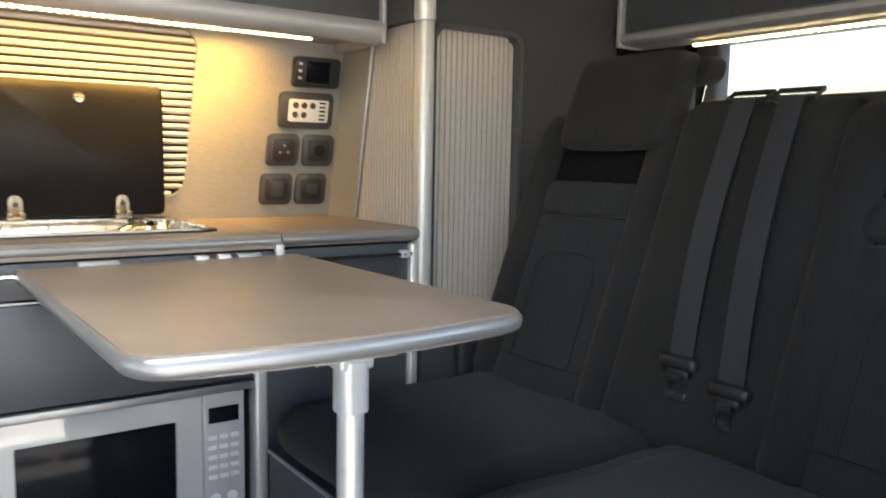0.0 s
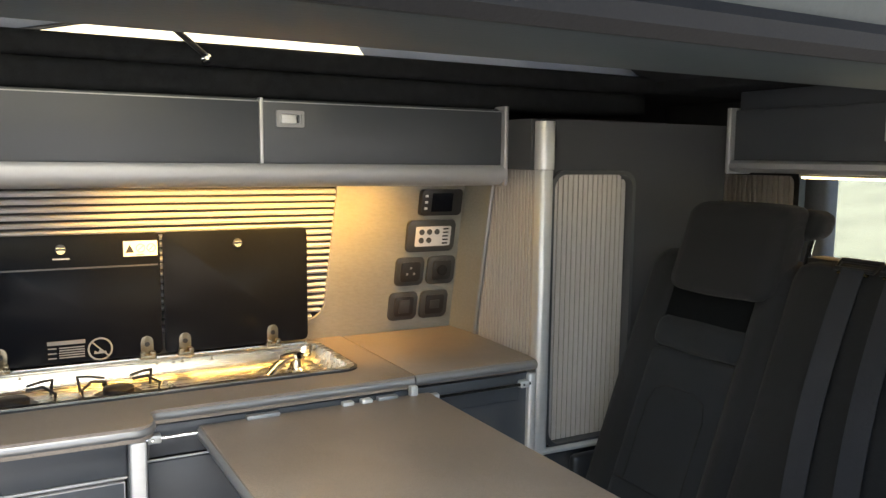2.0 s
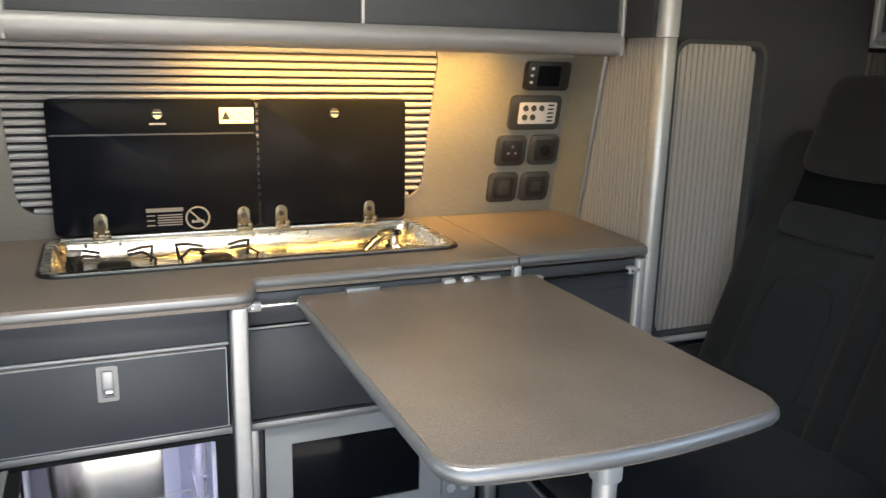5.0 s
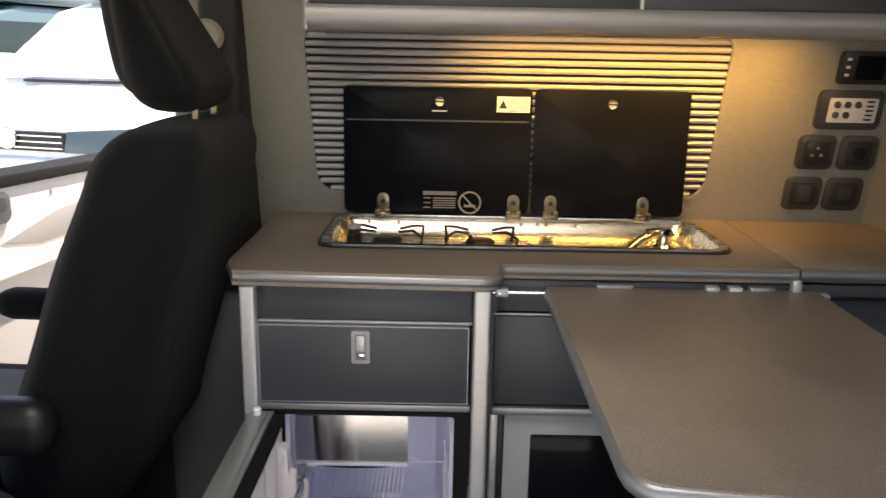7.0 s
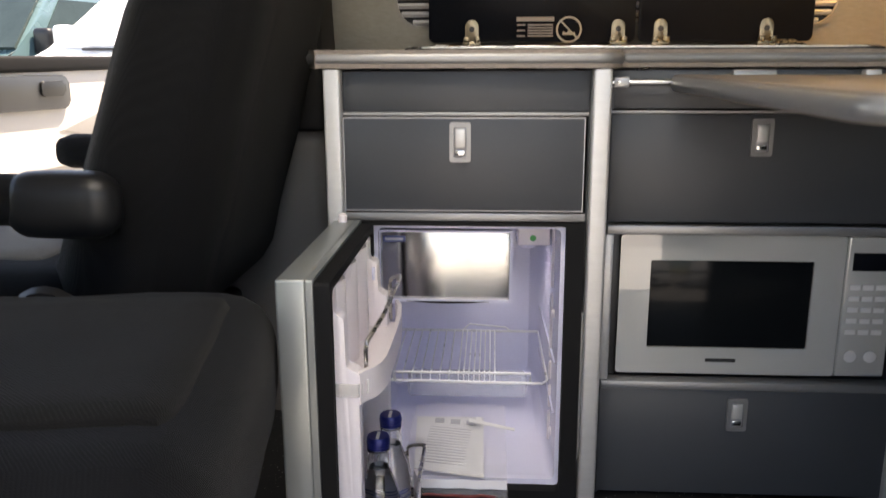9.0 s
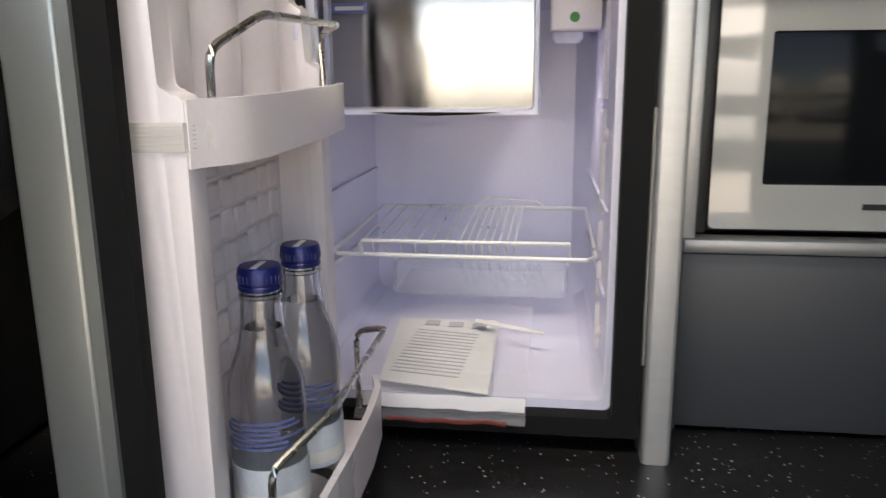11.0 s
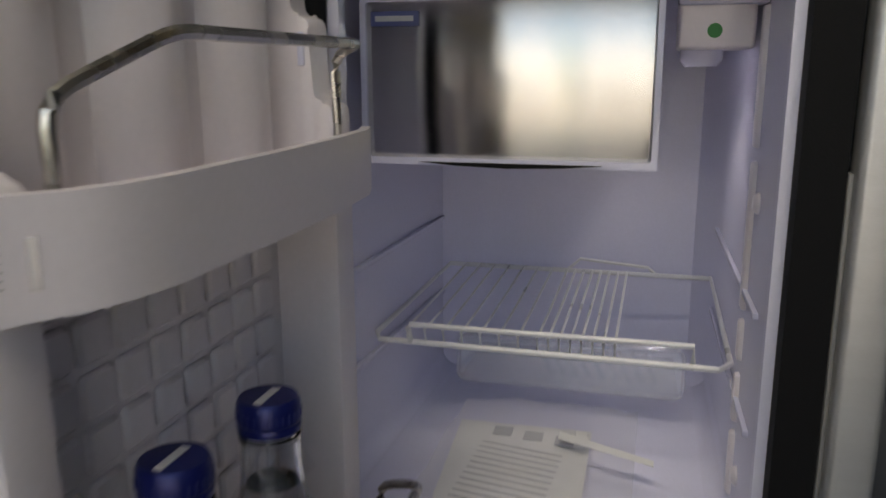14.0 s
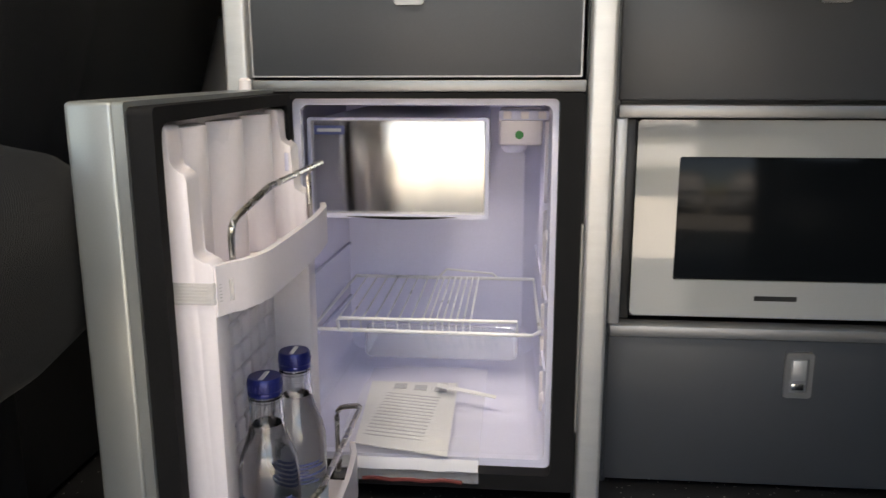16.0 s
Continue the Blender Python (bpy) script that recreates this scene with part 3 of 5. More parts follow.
def latch(x0, x1, z0, z1, y, parent, upright=True):
    """A push-button catch: a frame, a sunk plate and a lever."""
    f = part("catch", ring(xz(rrect(x0, x1, z0, z1, 0.004), y - 0.005), xz(rrect(x0 + 0.006, x1 - 0.006, z0 + 0.007, z1 - 0.007, 0.002), y - 0.005), (0, 0.006, 0)), ALU_H, parent, "satin metal catch")
    part("plate", box(x0 + 0.005, x1 - 0.005, y - 0.001, y + 0.002, z0 + 0.006, z1 - 0.006, 0.001), NOSE, f)
    if upright:
        part("lever", box(x0 + 0.008, x1 - 0.008, y - 0.006, y - 0.001, z0 + 0.022, z1 - 0.009, 0.002), ALU, f)
        part("button", box(x0 + 0.009, x1 - 0.009, y - 0.0045, y - 0.001, z0 + 0.010, z0 + 0.018, 0.001), CHROME, f)
    else:
        part("lever", box(x0 + 0.010, x1 - 0.016, y - 0.006, y - 0.001, z0 + 0.008, z1 - 0.008, 0.002), ALU, f)
        part("button", box(x1 - 0.015, x1 - 0.010, y - 0.0045, y - 0.001, z0 + 0.009, z1 - 0.009, 0.001), ANTHRACITE, f)
    return f


fridge_unit = thing("fridge_cabinet", "slate grey cabinet unit with a drawer over the fridge", "cabinet", (-0.13, 1.6, 0))
for x0, x1 in ((-0.335, -0.322), (0.052, 0.066)):
    part("side_panel", box(x0, x1, 1.352, 1.83, 0.0, 0.722, 0.001, 1), SLATE, fridge_unit)
part("back_panel", box(-0.322, 0.052, 1.80, 1.83, 0.0, 0.722, 0.001, 1), SLATE, fridge_unit)
part("fascia", box(-0.319, 0.052, 1.347, 1.362, 0.662, 0.722, 0.0015), SLATE, fridge_unit)
part("trim_strip", box(-0.319, 0.052, 1.344, 1.350, 0.656, 0.661, 0.001), NOSE, fridge_unit, "thin metal strip")
drawer = part("drawer", box(-0.317, 0.046, 1.337, 1.356, 0.512, 0.653, 0.002), SLATE, fridge_unit, "slate grey drawer front")
part("edge_band", ring(xz(rrect(-0.318, 0.047, 0.511, 0.654, 0.001, 1), 1.3375), xz(rrect(-0.3155, 0.0445, 0.5135, 0.6515, 0.001, 1), 1.3375), (0, 0.016, 0)), NOSE, drawer)
part("drawer_box", box(-0.30, 0.03, 1.356, 1.78, 0.52, 0.63, 0.002), BLACK, fridge_unit)
latch(-0.156, -0.124, 0.587, 0.647, 1.337, fridge_unit)
part("rail", box(-0.322, 0.052, 1.338, 1.352, 0.495, 0.508, 0.002), ALU_H, fridge_unit, "aluminium rail")
post("post", -0.331, 1.345, 0.013, 0.0, 0.724, ALU, "round-edged aluminium post at the kitchen's front corner")
post("post", 0.068, 1.345, 0.014, 0.0, 0.724, ALU, "round-edged aluminium post between fridge and microwave")

# cabinet with the microwave
mw_unit = thing("microwave_cabinet", "slate grey cabinet unit with flaps round a microwave", "cabinet", (0.34, 1.6, 0))
for x0, x1 in ((0.086, 0.098), (0.582, 0.596)):
    part("side_panel", box(x0, x1, 1.405, 1.83, 0.0, 0.70, 0.001, 1), SLATE, mw_unit)
part("back_panel", box(0.098, 0.582, 1.78, 1.80, 0.0, 0.70, 0.001, 1), SLATE, mw_unit)
for z0, z1 in ((0.190, 0.206), (0.474, 0.486)):
    part("shelf", box(0.098, 0.582, 1.43, 1.78, z0, z1, 0.001, 1), SLATE, mw_unit)
part("flap", box(0.094, 0.586, 1.402, 1.418, 0.006, 0.198, 0.002), SLATE, mw_unit, "lower slate grey flap")
part("flap", box(0.094, 0.586, 1.402, 1.418, 0.484, 0.655, 0.002), SLATE, mw_unit, "upper slate grey flap")
part("fascia", box(0.090, 0.90, 1.408, 1.42, 0.663, 0.722, 0.001), SLATE, mw_unit)
part("trim_strip", box(0.092, 0.586, 1.404, 1.409, 0.656, 0.660, 0.001), NOSE, mw_unit, "thin metal strip")
part("rail", box(0.094, 0.586, 1.396, 1.420, 0.464, 0.479, 0.002), ALU_H, mw_unit, "aluminium rail")
part("rail", box(0.094, 0.586, 1.394, 1.424, 0.200, 0.214, 0.002), ALU_H, mw_unit, "aluminium rail")
part("side_strip", box(0.092, 0.106, 1.400, 1.43, 0.214, 0.464, 0.002), ALU, mw_unit)
part("side_strip", box(0.574, 0.600, 1.392, 1.43, 0.0, 0.70, 0.006, 3), ALU, mw_unit)
latch(0.309, 0.342, 0.590, 0.648, 1.402, mw_unit)
latch(0.307, 0.340, 0.126, 0.184, 1.402, mw_unit)

micro = thing("microwave_oven", "silver built-in microwave with a black window", "microwave", (0.335, 1.5, 0.214))
part("body", box(0.120, 0.560, 1.432, 1.74, 0.216, 0.462, 0.003), BLACK, micro)
door = part("door", ring(xz(rrect(0.120, 0.479, 0.222, 0.461, 0.006), 1.418), xz(rrect(0.170, 0.431, 0.268, 0.418, 0.003), 1.418), (0, 0.014, 0)), MICROGLASS, micro, "glossy grey door frame")
part("window", box(0.168, 0.433, 1.4225, 1.430, 0.266, 0.420, 0.001), OVENGLASS, door, "black glass window")
part("logo_bar", box(0.268, 0.318, 1.4172, 1.4182, 0.2435, 0.2495, 0), INKBLACK, door)
panel = part("control_panel", box(0.4805, 0.560, 1.416, 1.432, 0.222, 0.461, 0.004, 3), MICROGLASS, micro)
part("display", box(0.490, 0.548, 1.4145, 1.417, 0.404, 0.434, 0.002), GLASSBLACK, panel)
for r in range(5):
    for c in range(3):
        part("key", box(0.489 + c * 0.021, 0.506 + c * 0.021, 1.4148, 1.417, 0.372 - r * 0.019, 0.381 - r * 0.019, 0.002), WHITEPRINT, panel)
part("dial_button", lathe([(0.010, 0.0), (0.010, -0.002), (0.008, -0.003)], (0.502, 1.4165, 0.258), "Y", 18), WHITEPRINT, panel)
part("dial_button", lathe([(0.010, 0.0), (0.010, -0.002), (0.008, -0.003)], (0.534, 1.4165, 0.258), "Y", 18), WHITEPRINT, panel)
part("side_gap", box(0.107, 0.119, 1.424, 1.44, 0.216, 0.462, 0.001), BLACK, micro)

# end cabinet
end = thing("end_cabinet", "slate grey end cabinet below the worktop", "cabinet", (0.77, 1.6, 0))
part("body", box(0.602, 0.93, 1.425, 1.80, 0.0, 0.722, 0.002), SLATE, end)
part("end_strip", box(0.925, 0.947, 1.412, 1.44, 0.0, 0.722, 0.006, 3), ALU, end)


def table_rail(name, x0, x1, y, z, label):
    t = thing(name, label, "rail", ((x0 + x1) / 2, y, z - 0.01))
    part("rod", tube([(x0, y, z), (x1, y, z)], 0.0045, 10), CHROME, t)
    for x in (x0 + 0.004, x1 - 0.028):
        b = part("bracket", box(x, x + 0.024, y - 0.006, y + 0.014, z - 0.008, z + 0.008, 0.003), ALU, t)
        part("screw", lathe([(0.003, 0), (0.002, -0.002)], (x + 0.008, y - 0.006, z), "Y", 8), CHROME, b)
    return t


table_rail("table_rail", 0.088, 0.66, 1.398, 0.704, "slim chrome rail under the worktop that holds the table")
table_rail("towel_rail", 0.66, 0.925, 1.410, 0.700, "slim chrome rail on the end cabinet")
for x in (0.475, 0.515):
    br = thing("rail_bracket", "small aluminium rail bracket under the worktop", "bracket", (x, 1.40, 0.69), group="rail brackets")
    part("plate", box(x - 0.012, x + 0.012, 1.392, 1.41, 0.697, 0.722, 0.003), ALU, br)
    part("screw", lathe([(0.004, 0), (0.003, -0.002)], (x, 1.392, 0.711), "Y", 8), CHROME, br)
single("rail_clip", box(0.27, 0.335, 1.394, 1.41, 0.708, 0.722, 0.003), ALU_H, "flat aluminium clip under the worktop", "bracket")
single("rail_clip", box(0.54, 0.585, 1.394, 1.41, 0.706, 0.722, 0.003), ALU_H, "flat aluminium clip under the worktop", "bracket")
single("worktop_stop", box(0.615, 0.632, 1.396, 1.412, 0.700, 0.735, 0.003), ALU, "small aluminium stop under the worktop seam", "bracket")

def grown(pts, by):
    """A closed outline moved outwards by a width."""
    n, out = len(pts), []
    area = sum(pts[i][0] * pts[(i + 1) % n][1] - pts[(i + 1) % n][0] * pts[i][1] for i in range(n))
    for i in range(n):
        a, b, c = Vector(pts[i - 1]), Vector(pts[i]), Vector(pts[(i + 1) % n])
        d1, d2 = (b - a).normalized(), (c - b).normalized()
        n1, n2 = Vector((d1.y, -d1.x)), Vector((d2.y, -d2.x))
        m = (n1 + n2) / max(0.4, 1 + n1.dot(n2))
        out.append(tuple(b + m * by * (1 if area > 0 else -1)))
    return out


# worktop in two pieces
SINK = rrect(-0.235, 0.545, 1.512, 1.792, 0.035, 8)
wt = thing("worktop", "grey stone-look worktop with a silver rounded edge", "worktop", (0.13, 1.6, 0.724))
outline = [(-0.372, 1.86), (-0.372, 1.40), (-0.352, 1.345)] + [(0.062 + 0.03 * math.sin(radians(a)), 1.363 - 0.03 * math.cos(radians(a))) for a in (0, 25, 50, 75, 90)] + \
          [(0.112 - 0.02 * math.cos(radians(a)), 1.395 + 0.022 * math.sin(radians(a))) for a in (20, 50, 90)] + [(0.630, 1.417), (0.630, 1.86)]
EDGE = outline[1:-1]


def slab_with_hole(pts, hole, z0, z1):
    bm = bmesh.new()
    loops = []
    for ring_pts in (pts, hole):
        vs = [bm.verts.new((a, b, z1)) for a, b in ring_pts]
        loops += [bm.edges.new((vs[i], vs[(i + 1) % len(vs)])) for i in range(len(vs))]
    bmesh.ops.triangle_fill(bm, edges=loops, use_beauty=True)
    bmesh.ops.solidify(bm, geom=bm.faces[:], thickness=z1 - z0)
    zs = [v.co.z for v in bm.verts]
    shift = z1 - max(zs)
    for v in bm.verts:
        v.co.z += shift
    return bm


part("slab", slab_with_hole([(min(a, 0.6305), min(b, 1.86)) for a, b in grown(outline, 0.0055)], SINK, 0.726, 0.7525), TOP, wt)
edge = [(a, b) for a, b in EDGE]
part("edge_band", tube([(a, b + 0.002, 0.7398) for a, b in edge], 0.0108, 10), ALU_H, wt, "rounded silver edge band")
wt2 = thing("worktop_flap", "grey stone-look worktop flap with a silver front edge", "worktop", (0.79, 1.6, 0.724))
part("slab", prism(xy([(0.633, 1.417), (0.944, 1.417), (0.948, 1.445), (0.9555, 1.712), (0.947, 1.83), (0.633, 1.83)], 0.727), (0, 0, 0.026), 0.002), TOP, wt2)
part("edge_band", tube([(0.633, 1.418, 0.7408), (0.944, 1.418, 0.7408)], 0.0108, 10), ALU_H, wt2, "rounded silver edge band")

# hob and sink in one steel tray
hob = thing("hob_and_sink", "stainless steel hob and sink tray under open glass lids", "hob", (0.155, 1.65, 0.70))
LIP = rrect(-0.243, 0.553, 1.504, 1.800, 0.042, 8)
IN1 = rrect(-0.222, 0.532, 1.525, 1.779, 0.028, 8)
part("rim", ring(xy(LIP, 0.7525), xy(IN1, 0.7525), (0, 0, 0.004)), BLACK, hob, "dark sealing rim")
part("flange", ring(xy(rrect(-0.237, 0.547, 1.510, 1.794, 0.037, 8), 0.755), xy(IN1, 0.755), (0, 0, 0.004)), STEEL, hob)
bm = bmesh.new()
levels = [(IN1, 0.757), ([(0.155 + (a - 0.155) * 0.985, 1.652 + (b - 1.652) * 0.95) for a, b in IN1], 0.735), ([(0.155 + (a - 0.155) * 0.965, 1.652 + (b - 1.652) * 0.88) for a, b in IN1], 0.722)]
rows = [[bm.verts.new((a, b, z)) for a, b in pts] for pts, z in levels]
for p, q in zip(rows, rows[1:]):
    for i in range(len(p)):
        j = (i + 1) % len(p)
        bm.faces.new((p[i], p[j], q[j], q[i]))
bm.faces.new(rows[-1])
part("basin", bm, STEEL, hob)
part("back_rail", box(-0.21, 0.52, 1.772, 1.784, 0.752, 0.764, 0.002), STEEL, hob, "steel rail that carries the lid hinges")
for bx in (-0.115, 0.075):
    b = part("burner", lathe([(0.045, 0.722), (0.045, 0.726), (0.030, 0.728), (0.030, 0.738), (0.026, 0.741), (0.0, 0.742)], (bx, 1.645, 0), "Z", 28), BLACK, hob)
    part("drip_ring", lathe([(0.052, 0.7225), (0.052, 0.724), (0.046, 0.725)], (bx, 1.645, 0), "Z", 28), STEEL, b)
    for k, (dx, dy) in enumerate(((1, 1), (-1, 1), (1, -1), (-1, -1))):
        part("pan_support", tube([(bx + dx * 0.068, 1.645 + dy * 0.052, 0.724), (bx + dx * 0.072, 1.645 + dy * 0.055, 0.755), (bx + dx * 0.052, 1.645 + dy * 0.022, 0.762), (bx + dx * 0.024, 1.645 + dy * 0.016, 0.757)], 0.0032, 6), BLACK, b)
for kx, ky in ((-0.185, 1.66),):
    k = part("knob", lathe([(0.016, 0.723), (0.016, 0.742), (0.013, 0.744), (0.013, 0.757), (0.0, 0.758)], (kx, ky, 0), "Z", 20), BLACK, hob)
    part("cap", lathe([(0.0145, 0.757), (0.0145, 0.763), (0.012, 0.765)], (kx, ky, 0), "Z", 20), ALU, k)
tap = part("tap", lathe([(0.022, 0.722), (0.022, 0.730), (0.016, 0.735), (0.017, 0.752), (0.020, 0.757), (0.016, 0.764), (0.0, 0.766)], (0.455, 1.66, 0), "Z", 20), CHROME, hob, "folded chrome tap")
part("spout", tube([(0.455, 1.66, 0.756), (0.425, 1.645, 0.757), (0.395, 1.622, 0.748), (0.372, 1.604, 0.732)], 0.010, 10), CHROME, tap)
part("tap_lever", tube([(0.455, 1.66, 0.762), (0.44, 1.645, 0.768), (0.410, 1.63, 0.767)], 0.005, 8), CHROME, tap)
part("drain", lathe([(0.026, 0.7222), (0.026, 0.7245), (0.018, 0.7235), (0, 0.7235)], (0.30, 1.62, 0), "Z", 20), CHROME, hob)
part("divider", tube([(0.165, 1.53, 0.7235), (0.185, 1.60, 0.7265), (0.175, 1.70, 0.7235)], 0.006, 8), STEEL, hob)
for sx in (-0.165, -0.10, 0.17, 0.205, 0.225, 0.29, 0.40, 0.47):
    part("screw", lathe([(0.0035, 0), (0.003, -0.002)], (sx, 1.769, 0.748), "Y", 8), STEEL, hob)


def lid(x0, x1, label, marks):
    t = thing("glass_lid", label, "lid", ((x0 + x1) / 2, 1.77, 0.765), group="hob lids")
    lean = lambda b: 1.768 + (b - 0.77) * 0.02
    pts = rrect(x0, x1, 0.770, 1.040, 0.012, 5)
    part("glass", prism([(a, lean(b), b) for a, b in pts], (0, 0.006, 0), 0.0012), GLASSBLACK, t)
    part("backing", prism([(a, lean(b) + 0.0065, b) for a, b in rrect(x0 + 0.004, x1 - 0.004, 0.774, 1.036, 0.01)], (0, 0.003, 0)), BLACK, t)
    for hx in marks:
        h = part("hinge", prism([(a, 1.7645, b) for a, b in rrect(hx - 0.013, hx + 0.013, 0.765, 0.813, 0.0125)], (0, 0.003, 0), 0.0008), HINGE, t, "bent steel hinge")
        part("hinge_hole", lathe([(0.0055, 0), (0.0055, -0.001)], (hx, 1.7642, 0.795), "Y", 14), BLACK, h)
        part("clip", box(hx - 0.018, hx + 0.018, 1.754, 1.766, 0.762, 0.772, 0.003), HINGE, h)
        part("clip", box(hx - 0.016, hx - 0.005, 1.750, 1.764, 0.770, 0.780, 0.002), HINGE, h)
        part("clip", box(hx + 0.005, hx + 0.016, 1.750, 1.764, 0.770, 0.780, 0.002), HINGE, h)
    return t, lean


lid1, lean = lid(-0.219, 0.183, "black glass hob lid standing open with warning marks", (-0.134, 0.150))
lid2, lean = lid(0.189, 0.520, "plain black glass sink lid standing open", (0.231, 0.432))
for lx, owner in ((-0.014, lid1), (0.354, lid2)):
    n = part("lock", lathe([(0.0105, 0), (0.0105, -0.003), (0.0085, -0.0035)], (lx, lean(1.01), 1.010), "Y", 20), ANTHRACITE, owner)
    half = [(lx + 0.008 * math.cos(radians(a)), 1.0085 + 0.008 * math.sin(radians(a))) for a in range(180, 361, 20)]
    part("half_moon", prism(xz(half, lean(1.01) - 0.0048), (0, 0.0012, 0)), BRASS, n)
    part("slot", box(lx - 0.008, lx + 0.008, lean(1.01) - 0.0046, lean(1.01) - 0.0036, 1.0125, 1.0145, 0), BRASS, n)
part("print_bar", box(-0.03, 0.002, 1.7715, 1.7722, 0.989, 0.992, 0), WHITEPRINT, lid1)
part("stripe", box(-0.214, 0.178, 1.7705, 1.7716, 0.968, 0.9715, 0), ANTHRACITE, lid1)
st = part("warning_sticker", box(0.108, 0.178, 1.7715, 1.7725, 0.990, 1.023, 0), PAPER, lid1, "small white warning sticker")
part("triangle", prism(xz([(0.112, 0.998), (0.130, 0.998), (0.121, 1.016)], 1.7708), (0, 0.001, 0)), INKBLACK, st)
for cx in (0.143, 0.165):
    ringp = [(cx + 0.0095 * math.cos(a * 0.3142), 1.007 + 0.0095 * math.sin(a * 0.3142)) for a in range(20)]
    innp = [(cx + 0.0082 * math.cos(a * 0.3142), 1.007 + 0.0082 * math.sin(a * 0.3142)) for a in range(20)]
    part("sign_ring", ring(xz(ringp, 1.7708), xz(innp, 1.7708), (0, 0.001, 0)), INK, st)
    part("sign_bar", tube([(cx - 0.006, 1.7712, 1.001), (cx + 0.006, 1.7712, 1.013)], 0.0007, 4), INK, st)
part("print_bar", box(0.134, 0.150, 1.7706, 1.7712, 0.992, 0.9945, 0), INK, st)
part("print_bar", box(-0.047, 0.026, 1.7660, 1.7672, 0.810, 0.818, 0), INK, lid1)
for k in range(5):
    part("print_bar", box(-0.025, 0.024, 1.7660, 1.7672, 0.781 + k * 0.0052, 0.7835 + k * 0.0052, 0), INK, lid1)
    if k in (0, 2, 4):
        part("print_bar", box(-0.046, -0.030, 1.7660, 1.7672, 0.781 + k * 0.0052, 0.7835 + k * 0.0052, 0), INK, lid1)
ringp = [(0.055 + 0.025 * math.cos(a * 0.1571), 0.794 + 0.025 * math.sin(a * 0.1571)) for a in range(40)]
innp = [(0.055 + 0.0215 * math.cos(a * 0.1571), 0.794 + 0.0215 * math.sin(a * 0.1571)) for a in range(40)]
part("ban_ring", ring(xz(ringp, 1.766), xz(innp, 1.766), (0, 0.001, 0)), LIDPRINT, lid1)
part("ban_bar", tube([(0.039, 1.7664, 0.810), (0.071, 1.7664, 0.778)], 0.0016, 4), LIDPRINT, lid1)
part("flame_mark", prism(xz([(0.042, 0.784), (0.068, 0.784), (0.066, 0.790), (0.060, 0.787), (0.056, 0.795), (0.050, 0.787), (0.044, 0.791)], 1.7664), (0, 0.0006, 0)), LIDPRINT, lid1)


# switches on the wall
def on_wall_box(a0, a1, b0, b1, depth, r, out=0.0):
    pts = rrect(a0, a1, b0, b1, r, 5)
    return prism([(a, wall_y(b) - out - depth, b) for a, b in pts], (0, depth + 0.001, 0), min(0.003, depth * 0.4))


def socket(a, b, kind):
    t = thing("wall_socket" if kind == "power" else "wall_switch", {"power": "anthracite power socket on the metallic wall", "round": "anthracite round charging socket on the metallic wall",
              "rocker": "anthracite rocker switch on the metallic wall", "usb": "anthracite charging outlet on the metallic wall"}[kind], "socket", (a, wall_y(b), b - 0.037), group="wall sockets")
    part("frame", on_wall_box(a - 0.040, a + 0.040, b - 0.038, b + 0.038, 0.010, 0.012), ANTHRACITE, t)
    ins = part("insert", on_wall_box(a - 0.027, a + 0.027, b - 0.026, b + 0.026, 0.004, 0.006, 0.010), BLACK, t)
    if kind == "power":
        for dx, dz in ((0, 0.010), (-0.010, -0.006), (0.010, -0.006)):
            part("pin_hole", on_wall_box(a + dx - 0.003, a + dx + 0.003, b + dz - 0.003, b + dz + 0.003, 0.001, 0.001, 0.014), INK, ins)
    elif kind == "round":
        part("plug_hole", lathe([(0.014, 0), (0.014, -0.003), (0.010, -0.004)], (a, wall_y(b) - 0.014, b), "Y", 18), RUBBER, ins)
    elif kind == "rocker":
        part("rocker", on_wall_box(a - 0.015, a + 0.015, b - 0.018, b + 0.018, 0.004, 0.003, 0.013), ANTHRACITE, ins)
    else:
        part("outlet", on_wall_box(a - 0.014, a + 0.014, b - 0.012, b + 0.012, 0.003, 0.002, 0.013), ANTHRACITE, ins)
    return t


socket(0.808, 0.914, "power")
socket(0.900, 0.914, "round")
socket(0.798, 0.820, "rocker")
socket(0.889, 0.820, "usb")
ctl = thing("control_panel", "anthracite control panel with a pale button plate", "control panel", (0.86, wall_y(1.0), 0.966))
part("frame", on_wall_box(0.790, 0.928, 0.966, 1.050, 0.012, 0.012), ANTHRACITE, ctl)
pl = part("button_plate", on_wall_box(0.812, 0.914, 0.981, 1.033, 0.003, 0.004, 0.012), WHITEPRINT, ctl, "pale button plate")
for k in range(5):
    bx, bz = (0.828 + 0.022 * (k % 3), 1.019 - 0.022 * (k // 3))
    part("button", lathe([(0.0075, 0), (0.0075, -0.002), (0.006, -0.0025)], (bx, wall_y(bz) - 0.015, bz), "Y", 14), ANTHRACITE, pl)
for k in range(5):
    part("indicator", on_wall_box(0.890, 0.906, 0.986 + k * 0.0095, 0.990 + k * 0.0095, 0.001, 0.0005, 0.015), INKBLACK, pl)
disp = thing("heater_display", "black wall display with dark screen", "display", (0.875, wall_y(1.08), 1.055))
part("housing", on_wall_box(0.818, 0.934, 1.062, 1.130, 0.020, 0.008), BLACK, disp)
part("screen", on_wall_box(0.846, 0.906, 1.072, 1.120, 0.001, 0.002, 0.020), GLASSBLACK, disp)
for k in range(3):
    part("key", on_wall_box(0.826, 0.834, 1.078 + k * 0.016, 1.084 + k * 0.016, 0.0015, 0.001, 0.020), WHITEPRINT, disp)

